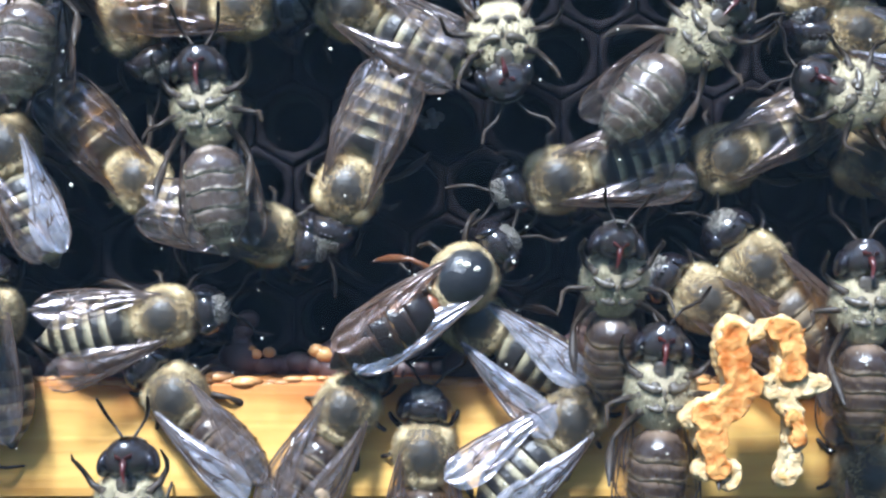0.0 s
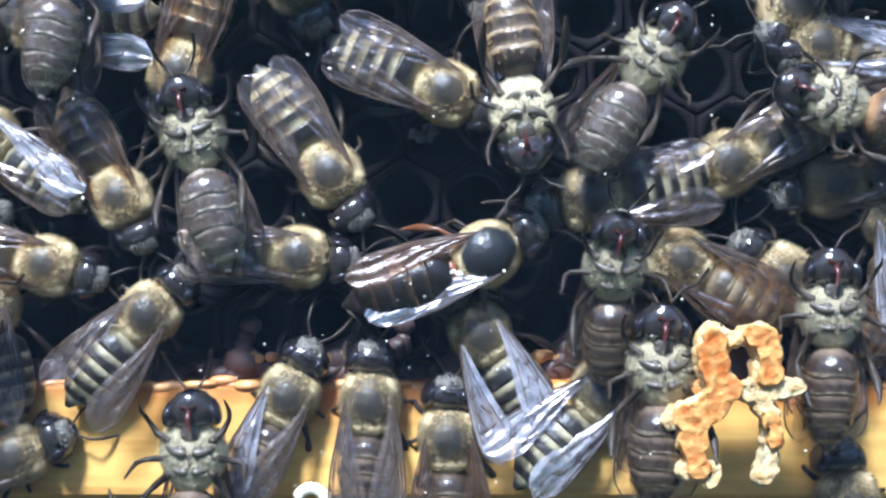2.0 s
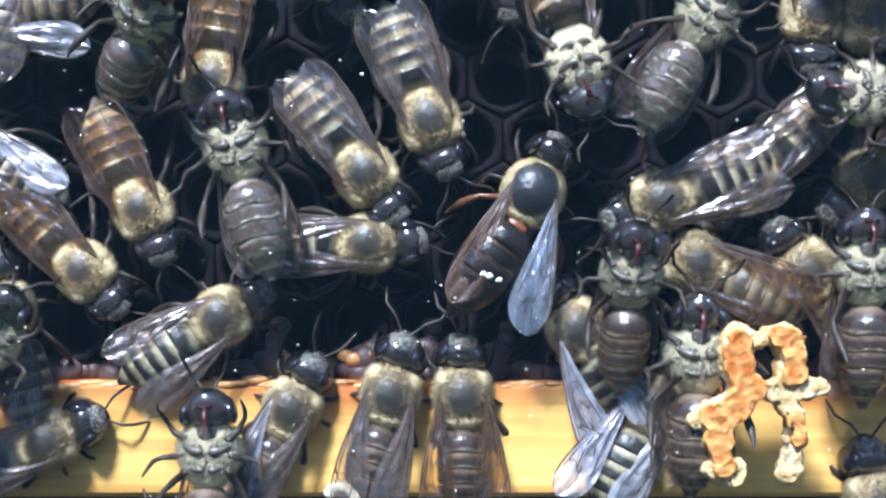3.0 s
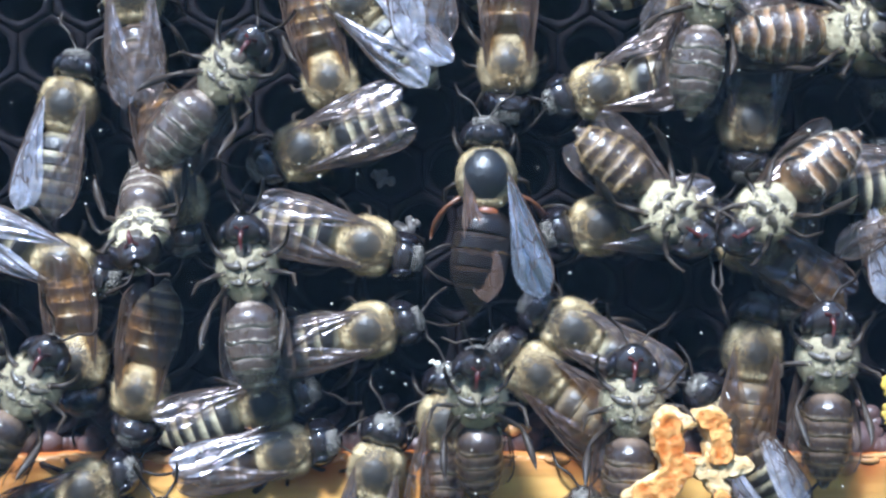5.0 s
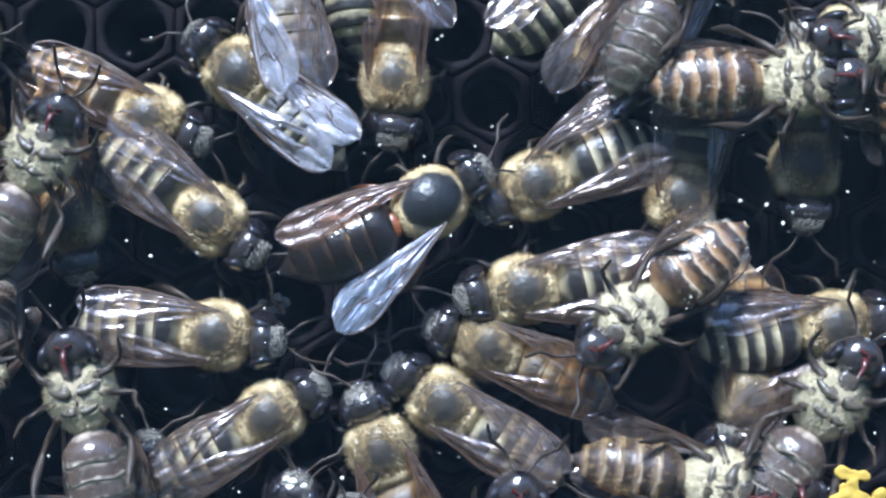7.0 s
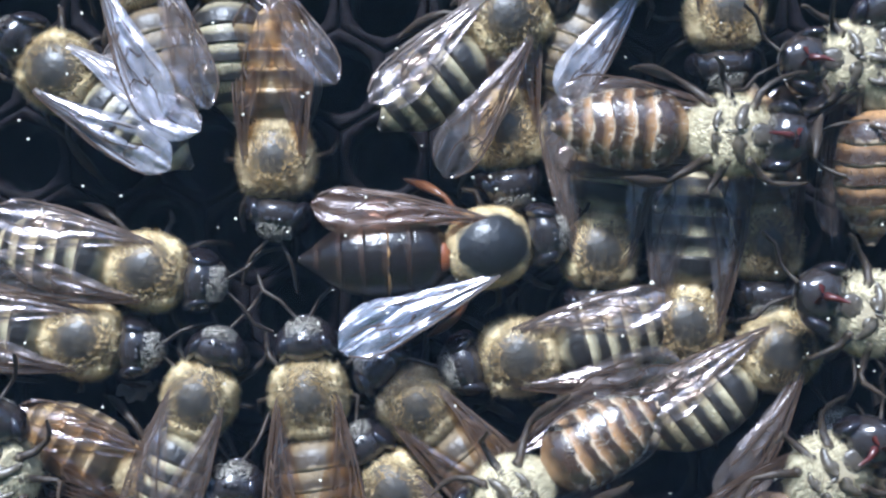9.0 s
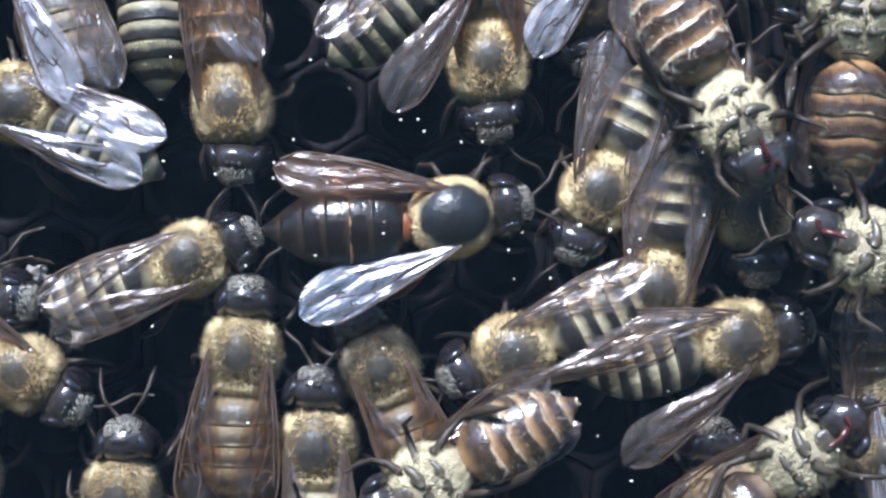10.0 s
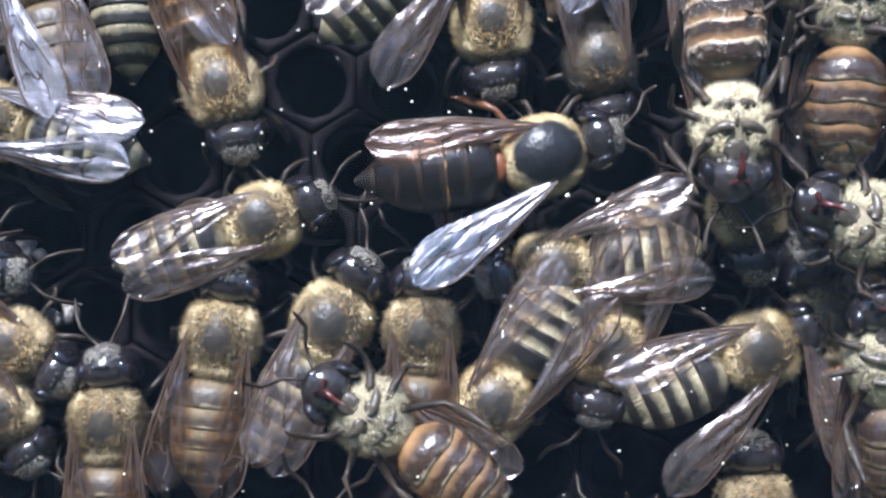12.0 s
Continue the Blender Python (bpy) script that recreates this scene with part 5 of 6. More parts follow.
    walk(a22, [(0, cling(15.88, 13.07, 45)), (0.5, cling(16.39, 14.58, 48)), (1, cling(15.41, 14.36, 50)), (1.5, cling(14.33, 12.79, 54)), (2, cling(13.93, 12.88, 57)), (2.5, cling(15.24, 14.68, 56)), (2.7, cling(15.51, 15.36, 55)), (3.1, cling(16.02, 16.35, 60)), (3.5, cling(17.19, 18.65, 65)), (3.9, cling(18.49, 21.20, 70)), (4.3, cling(19.40, 22.97, 75)), (4.5, cling(19.53, 23.24, 76)), (5, cling(20.88, 24.87, 78)), (5.5, cling(21.08, 25.68, 80)), (6, cling(22.67, 27.57, 70)), (6.5, cling(23.30, 26.71, 60)), (6.7, cling(23.48, 27.18, 60)), (7.1, cling(24.61, 30.24, 60)), (7.5, cling(26.24, 34.65, 60)), (7.9, cling(27.70, 38.61, 60)), (8.3, cling(28.33, 40.33, 60)), (12, cling(28.33, 40.33, 60))])
    walk(a25, [(0, cling(25.82, 9.51, 160)), (0.5, cling(25.31, 8.59, 161)), (1.5, cling(25.83, 9.36, 163)), (2, cling(26.16, 10.27, 164)), (2.5, cling(26.76, 11.35, 165)), (2.7, cling(26.93, 11.18, 165)), (3.1, cling(26.70, 11.09, 179)), (3.9, cling(25.67, 10.69, 206)), (4.3, cling(25.43, 10.60, 220)), (4.5, cling(25.05, 10.06, 220)), (5, cling(25.06, 9.81, 221)), (5.5, cling(24.52, 10.54, 221)), (6, cling(22.83, 10.12, 221)), (6.5, cling(21.87, 8.84, 222)), (6.7, cling(21.75, 8.94, 222)), (7.1, cling(21.41, 8.17, 220)), (7.9, cling(19.91, 4.81, 217)), (8.3, cling(19.56, 4.05, 215)), (9, cling(20.65, 4.30, 213)), (9.5, cling(21.04, 4.21, 211)), (10, cling(19.85, 2.02, 210)), (10.5, cling(20.40, 1.57, 208)), (11, cling(18.76, 2.09, 192)), (11.5, cling(18.17, 3.67, 170)), (12, cling(17.51, 3.70, 147))])
    walk(a26, [(0, crawl(-20.75, 15.02, -60, 2.6)), (1, crawl(-15.44, 15.78, -95, 2.6)), (1.5, crawl(-18.16, 13.86, -110, 2.6)), (2, crawl(-17.79, 12.83, -108, 2.6)), (2.5, crawl(-17.59, 12.81, -105, 2.6)), (3.1, crawl(-17.76, 12.31, -97, 2.6)), (3.9, crawl(-18.19, 11.01, -86, 2.6)), (4.3, crawl(-18.34, 10.58, -80, 2.6)), (4.5, crawl(-18.36, 10.52, -80, 2.6)), (5.5, crawl(-16.92, 11.75, -80, 2.6)), (6.5, crawl(-12.26, 14.40, -80, 2.6)), (6.7, crawl(-12.50, 14.42, -80, 2.6)), (7.1, crawl(-14.05, 14.55, -80, 2.6)), (7.9, crawl(-18.29, 14.90, -80, 2.6)), (8.3, crawl(-19.17, 14.98, -80, 2.6)), (12, crawl(-19.17, 14.98, -80, 2.6))])
    walk(a27, [(0, cling(-25.54, 17.32, 85, 7.3, 0)), (1, cling(-25.76, 18.88, 85, 7.3, 0)), (1.5, cling(-26.43, 19.05, 85, 7.3, 0)), (2, cling(-24.55, 18.99, 85, 7.3, 0)), (2.5, cling(-21.66, 17.57, 85, 7.3, 0)), (2.7, cling(-21.64, 17.34, 85, 7.3, 0)), (3.1, cling(-21.46, 15.76, 46, 7.3, -52)), (3.5, cling(-21.19, 13.38, 8, 7.3, -52)), (3.9, cling(-20.92, 11.00, -31, 7.3, -52)), (4.3, cling(-20.74, 9.42, -70, 7.3, -52)), (4.5, cling(-20.72, 9.19, -72, 7.3, -52)), (5.5, cling(-18.61, 6.68, -80, 7.3, -52)), (6, cling(-17.87, 4.97, -80, 7.3, -52)), (6.5, cling(-17.71, 4.38, -80, 7.3, -52)), (6.7, cling(-17.79, 4.46, -80, 7.3, -52)), (7.9, cling(-19.75, 6.20, -80, 7.3, -52)), (8.5, cling(-20.04, 6.46, -80, 7.3, -52)), (12, cling(-20.04, 6.46, -80, 7.3, -52))])
    walk(a28, [(0, crawl(-32.58, 14.20, 185)), (1, crawl(-25.98, 14.95, 185)), (1.5, crawl(-26.95, 15.16, 185)), (2, crawl(-27.45, 16.28, 185)), (2.5, crawl(-31.89, 17.02, 185)), (2.7, crawl(-32.29, 17.11, 185)), (3.1, crawl(-34.93, 17.73, 185)), (3.9, crawl(-42.90, 19.59, 185)), (4.3, crawl(-45.54, 20.21, 185)), (4.5, crawl(-45.93, 20.30, 185)), (12, crawl(-45.93, 20.30, 185))])
    walk(a29, [(0, crawl(27.95, 5.66, 150, 2.6)), (0.5, crawl(27.51, 4.62, 160, 2.6)), (1, crawl(27.08, 3.57, 170, 2.6)), (2, crawl(27.26, 4.99, 190, 2.6)), (2.5, crawl(28.31, 5.38, 206, 2.6)), (4.3, crawl(28.21, 6.02, 264, 2.6)), (4.5, crawl(28.21, 6.04, 270, 2.6)), (6.5, crawl(25.60, 5.70, 270, 2.6)), (6.7, crawl(26.20, 5.60, 270, 2.6)), (7.1, crawl(30.88, 2.89, 270, 2.6)), (7.5, crawl(36.77, 3.36, 270, 2.6)), (7.9, crawl(42.07, 3.77, 270, 2.6)), (8.3, crawl(44.37, 3.95, 270, 2.6)), (12, crawl(44.37, 3.95, 270, 2.6))])
    walk(a30, [(0, crawl(17.25, -3.33, 150, 2.7)), (1, crawl(23.81, -2.90, 146, 2.7)), (2, crawl(23.90, -1.27, 142, 2.7)), (2.5, crawl(23.78, -0.86, 140, 2.7)), (3.1, crawl(24.11, -0.80, 123, 2.7)), (4.3, crawl(25.23, -0.59, 88, 2.7)), (4.5, crawl(25.27, -0.58, 82, 2.7)), (5, crawl(25.09, -0.69, 82, 2.7)), (5.5, crawl(27.71, -1.23, 82, 2.7)), (6, crawl(28.15, -1.47, 82, 2.7)), (6.5, crawl(27.24, -1.92, 82, 2.7)), (6.7, crawl(27.32, -2.12, 82, 2.7)), (7.1, crawl(27.81, -3.42, 82, 2.7)), (7.9, crawl(29.16, -6.96, 82, 2.7)), (8.3, crawl(29.43, -7.68, 82, 2.7)), (12, crawl(29.43, -7.68, 82, 2.7))])
    walk(a31, [(0, crawl(31.91, 1.53, 95)), (1, crawl(31.13, 2.42, 95)), (1.5, crawl(31.40, 1.83, 95)), (2, crawl(31.42, 2.63, 95)), (2.7, crawl(31.94, 3.62, 95)), (3.1, crawl(32.49, 5.04, 95)), (3.9, crawl(34.14, 9.31, 95)), (4.3, crawl(34.69, 10.73, 95)), (5.5, crawl(35.45, 11.32, 95)), (6, crawl(38.75, 11.90, 95)), (6.5, crawl(43.58, 12.76, 95)), (6.7, crawl(44.23, 12.88, 95)), (7.1, crawl(44.42, 11.79, 95)), (7.9, crawl(45.28, 7.03, 95)), (8.3, crawl(45.48, 5.95, 95)), (12, crawl(45.48, 5.95, 95))])
    walk(a32, [(0, crawl(-34.82, -14.50, 15)), (1, crawl(-30.92, -13.90, 20)), (1.5, crawl(-29.66, -12.09, 23)), (2, crawl(-29.01, -13.55, 25)), (2.5, crawl(-29.25, -12.84, 28)), (3.1, crawl(-29.14, -12.50, 23)), (4.3, crawl(-28.76, -11.33, 14)), (4.5, crawl(-28.75, -11.29, 12)), (5, crawl(-24.90, -10.93, 24)), (5.5, crawl(-23.47, -9.30, 35)), (6, crawl(-23.21, -5.92, 35)), (6.5, crawl(-21.58, -6.27, 35)), (12, crawl(-21.58, -6.27, 35))])
    walk(a33, [(0, crawl(27.06, 14.20, 160)), (1, crawl(27.33, 14.95, 163)), (1.5, crawl(26.77, 14.58, 165)), (2, crawl(26.16, 14.72, 167)), (2.5, crawl(27.19, 15.46, 168)), (2.7, crawl(27.37, 15.69, 169)), (3.1, crawl(28.54, 17.18, 170)), (3.9, crawl(32.09, 21.71, 173)), (4.3, crawl(33.26, 23.20, 174)), (4.5, crawl(33.44, 23.43, 175)), (5.5, crawl(29.80, 22.22, 175)), (6.5, crawl(29.38, 21.76, 175)), (6.7, crawl(29.89, 21.92, 175)), (7.1, crawl(33.22, 23.01, 175)), (7.5, crawl(38.02, 24.57, 175)), (7.9, crawl(42.32, 25.97, 175)), (8.3, crawl(44.19, 26.57, 175)), (12, crawl(44.19, 26.57, 175))])
    walk(a34, [(0, cling(13.62, -9.14, 90)), (1, cling(13.97, -8.09, 90)), (1.5, cling(14.07, -7.34, 90)), (2, cling(14.67, -7.46, 90)), (2.5, cling(15.58, -7.32, 90)), (2.7, cling(15.56, -7.20, 90)), (3.1, cling(15.39, -6.43, 90)), (3.9, cling(14.88, -4.08, 90)), (4.3, cling(14.71, -3.30, 90)), (4.5, cling(14.68, -3.19, 90)), (5, cling(15.33, -4.32, 90)), (6, cling(15.19, -4.95, 90)), (6.5, cling(14.59, -5.34, 90)), (12, cling(14.59, -5.34, 90))])
    walk(a36, [(0, crawl(27.81, -14.87, 100)), (1, crawl(27.90, -15.03, 100)), (2, crawl(28.30, -16.67, 100)), (2.5, crawl(28.75, -16.80, 100)), (12, crawl(28.75, -16.80, 100))])
    walk(a38, [(0, crawl(-29.78, -4.44, 95)), (1, crawl(-30.54, -3.65, 97)), (1.5, crawl(-30.24, -2.81, 98)), (2, crawl(-30.96, -3.22, 99)), (2.5, crawl(-31.51, -5.53, 100)), (2.7, crawl(-31.65, -5.15, 100)), (3.1, crawl(-32.59, -2.67, 100)), (3.5, crawl(-33.94, 0.91, 100)), (3.9, crawl(-35.15, 4.12, 100)), (4.3, crawl(-35.67, 5.52, 100)), (4.5, crawl(-35.01, 5.14, 100)), (5.5, crawl(-34.00, 4.05, 100)), (12, crawl(-34.00, 4.05, 100))])
    walk(a39, [(0, crawl(-13.20, 15.88, 0)), (0.5, crawl(-11.03, 16.82, -20)), (1, crawl(-10.05, 17.60, -40)), (1.5, crawl(-9.18, 19.22, -60)), (2, crawl(-9.91, 19.01, -62)), (2.5, crawl(-9.79, 19.44, -63)), (3.9, crawl(-9.05, 22.32, -68)), (4.3, crawl(-8.97, 22.60, -69)), (4.5, crawl(-8.20, 21.49, -70)), (5, crawl(-6.63, 19.59, -75)), (5.5, crawl(-7.33, 20.81, -80)), (6, crawl(-6.32, 19.33, -60)), (6.5, crawl(-6.99, 20.21, -25)), (6.7, crawl(-7.25, 20.30, -25)), (7.1, crawl(-9.00, 20.94, -25)), (7.9, crawl(-14.27, 22.87, -25)), (8.3, crawl(-16.02, 23.50, -25)), (8.5, crawl(-16.28, 23.60, -25)), (12, crawl(-16.28, 23.60, -25))])
    walk(b1, [(0, crawl(-24.01, 27.62, 80)), (0.5, crawl(-24.37, 27.29, 80)), (1, crawl(-25.33, 26.42, 80)), (3.1, crawl(-31.83, 20.52, 79)), (3.5, crawl(-32.79, 19.65, 79)), (3.9, crawl(-33.44, 19.07, 79)), (4.3, crawl(-33.67, 18.86, 78)), (4.5, crawl(-29.84, 19.37, 78)), (5, crawl(-26.33, 17.81, 78)), (5.5, crawl(-24.89, 18.58, 78)), (6, crawl(-23.04, 20.09, 72)), (6.5, crawl(-21.29, 21.21, 72)), (12, crawl(-21.29, 21.21, 72))])
    walk(b2, [(0, cling(-6.73, 24.58, 50)), (2.5, cling(-6.73, 24.58, 50)), (2.7, cling(-7.05, 24.47, 50)), (3.1, cling(-9.19, 23.78, 50)), (3.5, cling(-12.26, 22.77, 50)), (3.9, cling(-15.02, 21.87, 50)), (4.3, cling(-16.22, 21.48, 50)), (4.5, cling(-15.78, 20.88, 50)), (5, cling(-13.73, 19.41, 50)), (5.5, cling(-13.68, 19.36, 50)), (6, cling(-13.94, 18.92, 56)), (6.5, cling(-14.72, 17.82, 62)), (6.7, cling(-13.80, 17.84, 62)), (7.1, cling(-14.40, 17.86, 62)), (7.9, cling(-17.03, 17.94, 62)), (8.3, cling(-17.62, 17.95, 62)), (12, cling(-17.62, 17.95, 62))])
    walk(b6, [(0, crawl(3.09, 20.90, -88)), (2.7, crawl(3.14, 20.90, -89)), (3.9, crawl(4.26, 20.75, -90)), (4.3, crawl(4.42, 20.73, -90)), (4.5, crawl(5.18, 20.12, -90)), (5, crawl(6.64, 20.74, -90)), (5.5, crawl(6.58, 21.80, -91)), (6, crawl(7.18, 23.24, -91)), (6.5, crawl(7.09, 23.08, -91)), (6.7, crawl(7.03, 23.37, -91)), (7.1, crawl(7.05, 22.96, -91)), (7.9, crawl(7.16, 21.18, -92)), (8.3, crawl(7.19, 20.77, -92)), (8.5, crawl(7.69, 20.98, -91)), (9, crawl(7.53, 21.87, -89)), (9.5, crawl(8.11, 21.74, -87)), (10, crawl(8.70, 22.04, -85)), (10.5, crawl(8.28, 22.11, -82)), (11, crawl(8.40, 21.83, -78)), (11.5, crawl(8.86, 21.80, -75)), (12, crawl(8.72, 21.59, -72))])
    walk(b7, [(0, crawl(16.61, 23.90, 195, 3.4)), (2.7, crawl(16.57, 23.85, 194, 3.4)), (4.3, crawl(15.13, 22.29, 193, 3.4)), (4.5, crawl(15.09, 22.24, 193, 3.4)), (5, crawl(13.49, 18.90, 193, 3.4)), (5.5, crawl(11.78, 16.32, 193, 3.4)), (6, crawl(14.37, 16.36, 192, 3.4)), (6.5, crawl(15.02, 16.48, 192, 3.4)), (6.7, crawl(14.99, 16.62, 192, 3.4)), (7.1, crawl(16.65, 16.46, 211, 3.4)), (7.9, crawl(23.93, 15.77, 249, 3.4)), (8.3, crawl(25.58, 15.61, 268, 3.4)), (8.5, crawl(26.66, 16.34, 267, 3.4)), (9, crawl(25.43, 16.80, 265, 3.4)), (9.5, crawl(26.35, 17.03, 250, 3.4)), (10, crawl(29.05, 17.18, 244, 3.4)), (10.5, crawl(29.82, 16.87, 238, 3.4)), (11, crawl(29.61, 15.72, 238, 3.4)), (11.5, crawl(26.90, 14.14, 205, 3.4)), (12, crawl(27.09, 11.51, 190, 3.4))])
    walk(b9, [(0, crawl(24.37, 17.30, -90)), (4.3, crawl(24.37, 17.30, -95)), (4.5, crawl(24.71, 16.98, -96)), (5, crawl(24.78, 16.45, -96)), (5.5, crawl(24.94, 16.79, -97)), (6.5, crawl(24.21, 16.40, -98)), (6.7, crawl(24.38, 16.27, -98)), (7.1, crawl(25.47, 15.36, -98)), (7.9, crawl(28.43, 12.90, -97)), (8.3, crawl(29.04, 12.39, -97)), (8.5, crawl(29.61, 13.05, -96)), (9, crawl(30.20, 12.74, -94)), (9.5, crawl(31.90, 12.30, -92)), (10.5, crawl(32.18, 11.11, -105)), (11, crawl(31.70, 10.03, -105)), (11.5, crawl(30.82, 8.02, -105)), (12, crawl(30.34, 6.94, -105))])
    walk(b10, [(0, crawl(-4.95, 27.95, 130, 3.8)), (4.3, crawl(-4.95, 27.95, 133, 3.8)), (4.5, crawl(-4.31, 27.29, 133, 3.8)), (5, crawl(-4.90, 25.25, 134, 3.8)), (5.5, crawl(-4.89, 25.69, 134, 3.8)), (6, crawl(-3.65, 25.18, 135, 3.8)), (6.5, crawl(-3.45, 23.72, 135, 3.8)), (6.7, crawl(-2.46, 23.12, 136, 3.8)), (7.1, crawl(-2.77, 23.64, 137, 3.8)), (7.9, crawl(-4.13, 25.92, 141, 3.8)), (8.3, crawl(-4.44, 26.43, 142, 3.8)), (8.5, crawl(-3.44, 26.35, 143, 3.8)), (9, crawl(-4.25, 26.63, 143, 3.8)), (9.5, crawl(-4.03, 24.65, 148, 3.8)), (10, crawl(-2.89, 22.05, 152, 3.8)), (11, crawl(-2.69, 20.68, 162, 3.8)), (11.5, crawl(-2.93, 20.46, 163, 3.8)), (12, crawl(-3.69, 19.61, 164, 3.8))])
    walk(b21, [(0, crawl(36.13, 8.46, 150)), (2.7, crawl(36.13, 8.40, 150)), (4.3, crawl(36.11, 6.10, 150)), (4.5, crawl(36.11, 6.04, 150)), (5, crawl(24.58, 7.49, 150)), (5.5, crawl(14.86, 7.28, 150)), (6, crawl(11.19, 6.44, 152)), (6.5, crawl(12.58, 5.81, 160)), (7.1, crawl(12.98, 6.53, 158)), (7.9, crawl(13.99, 8.42, 156)), (8.3, crawl(14.21, 8.85, 156)), (8.5, crawl(15.06, 8.95, 155)), (9, crawl(15.40, 8.30, 135)), (9.5, crawl(16.88, 8.52, 122)), (10, crawl(16.98, 7.50, 115)), (10.5, crawl(17.81, 7.11, 105)), (11, crawl(17.74, 7.79, 98)), (11.5, crawl(19.26, 7.78, 94)), (12, crawl(19.82, 7.88, 90))])
    walk(b24, [(0, crawl(39.59, 11.91, 2, 3.4)), (4.5, crawl(39.59, 11.91, 2, 3.4)), (5, crawl(38.17, 12.02, 2, 3.4)), (5.5, crawl(36.91, 10.91, 2, 3.4)), (6, crawl(36.14, 9.87, 2, 3.4)), (6.5, crawl(34.96, 7.49, 2, 3.4)), (6.7, crawl(34.76, 7.37, 2, 3.4)), (7.1, crawl(34.65, 7.84, 11, 3.4)), (7.9, crawl(34.18, 9.90, 29, 3.4)), (8.3, crawl(34.08, 10.37, 38, 3.4)), (8.5, crawl(34.75, 11.17, 37, 3.4)), (9, crawl(35.29, 11.35, 35, 3.4)), (9.5, crawl(37.56, 9.40, 28, 3.4)), (10, crawl(36.66, 9.10, 12, 3.4)), (10.5, crawl(37.14, 7.01, 8, 3.4)), (11, crawl(36.29, 5.95, 10, 3.4)), (11.5, crawl(37.01, 6.90, 12, 3.4)), (12, crawl(38.42, 6.97, 22, 3.4))])
    walk(b30, [(0, crawl(-33.45, 4.58, -28)), (2.7, crawl(-33.34, 4.62, -25)), (3.1, crawl(-32.63, 4.92, -25)), (3.9, crawl(-30.67, 5.72, -24)), (4.3, crawl(-30.27, 5.88, -23)), (4.5, crawl(-29.09, 6.33, -23)), (5, crawl(-26.59, 5.85, -23)), (5.5, crawl(-26.75, 4.86, -22)), (6, crawl(-26.78, 3.08, -22)), (6.5, crawl(-26.01, 0.34, -22)), (12, crawl(-26.01, 0.34, -22))])
    walk(b38, [(0, crawl(37.00, 22.98, 180)), (4.5, crawl(37.00, 22.98, 180)), (5.5, crawl(32.22, 22.22, 180)), (6, crawl(32.18, 24.37, 180)), (6.5, crawl(33.82, 24.71, 180)), (6.7, crawl(34.19, 24.91, 180)), (7.1, crawl(36.67, 26.20, 180)), (7.5, crawl(40.24, 28.05, 180)), (7.9, crawl(43.44, 29.72, 180)), (8.3, crawl(44.83, 30.44, 180)), (12, crawl(44.83, 30.44, 180))])
    walk(b43, [(0, crawl(35.26, 22.11, -90, 2.9)), (4.5, crawl(35.26, 22.11, -89, 2.9)), (5.5, crawl(33.88, 21.43, -89, 2.9)), (6, crawl(33.74, 18.66, -89, 2.9)), (6.5, crawl(33.11, 17.63, -89, 2.9)), (6.7, crawl(32.91, 18.01, -89, 2.9)), (7.1, crawl(33.04, 17.56, -89, 2.9)), (7.9, crawl(33.61, 15.58, -88, 2.9)), (8.3, crawl(33.74, 15.13, -88, 2.9)), (8.5, crawl(34.37, 15.70, -88, 2.9)), (9, crawl(34.64, 17.30, -88, 2.9)), (9.5, crawl(36.83, 16.39, -88, 2.9)), (10, crawl(37.57, 16.23, -82, 2.9)), (10.5, crawl(38.77, 14.86, -75, 2.9)), (11, crawl(37.07, 14.98, -77, 2.9)), (11.5, crawl(37.45, 15.17, -78, 2.9)), (12, crawl(37.92, 14.81, -80, 2.9))])
    walk(b45, [(0, cling(-32.00, -5.51, 60)), (4.5, cling(-32.00, -5.51, 60)), (5, cling(-27.88, -3.06, 60)), (5.5, cling(-28.05, -3.10, 60)), (6, cling(-27.97, -3.53, 60)), (12, cling(-27.97, -3.53, 60))])
    walk(b46, [(0, crawl(-24.57, 28.17, 95)), (4.3, crawl(-24.57, 28.17, 95)), (4.5, crawl(-23.86, 27.44, 95)), (5.5, crawl(-20.27, 25.86, 95)), (12, crawl(-20.27, 25.86, 95))])
    walk(c3, [(0, crawl(20.07, 26.05, -86)), (6.7, crawl(20.07, 26.05, -86)), (7.1, crawl(20.09, 25.70, -86)), (7.9, crawl(20.17, 24.17, -86)), (8.3, crawl(20.18, 23.82, -86)), (8.5, crawl(20.82, 24.36, -86)), (9, crawl(20.26, 23.56, -86)), (9.5, crawl(22.43, 24.73, -86)), (10, crawl(22.92, 24.40, -86)), (10.5, crawl(24.03, 24.91, -86)), (11, crawl(24.29, 25.95, -86)), (11.5, crawl(24.15, 26.04, -86)), (12, crawl(23.72, 25.16, -86))])
    walk(c6, [(0, cling(31.07, 22.58, 0)), (8.3, cling(31.07, 22.58, 0)), (8.5, cling(31.76, 22.55, 0)), (9, cling(31.47, 22.96, -5)), (9.5, cling(33.53, 22.77, -10)), (10, cling(35.41, 21.31, -60)), (10.5, cling(36.46, 20.30, -82)), (11, cling(35.49, 18.89, -84)), (12, cling(36.06, 19.35, -88))])
    walk(c7, [(0, cling(38.71, 26.12, 88)), (8.5, cling(38.71, 26.12, 88)), (9.5, cling(41.33, 26.20, 88)), (10, cling(41.98, 25.87, 88)), (10.5, cling(42.18, 26.39, 88)), (11, cling(40.84, 26.28, 88)), (11.5, cling(40.96, 26.16, 88)), (12, cling(42.27, 25.08, 88))])
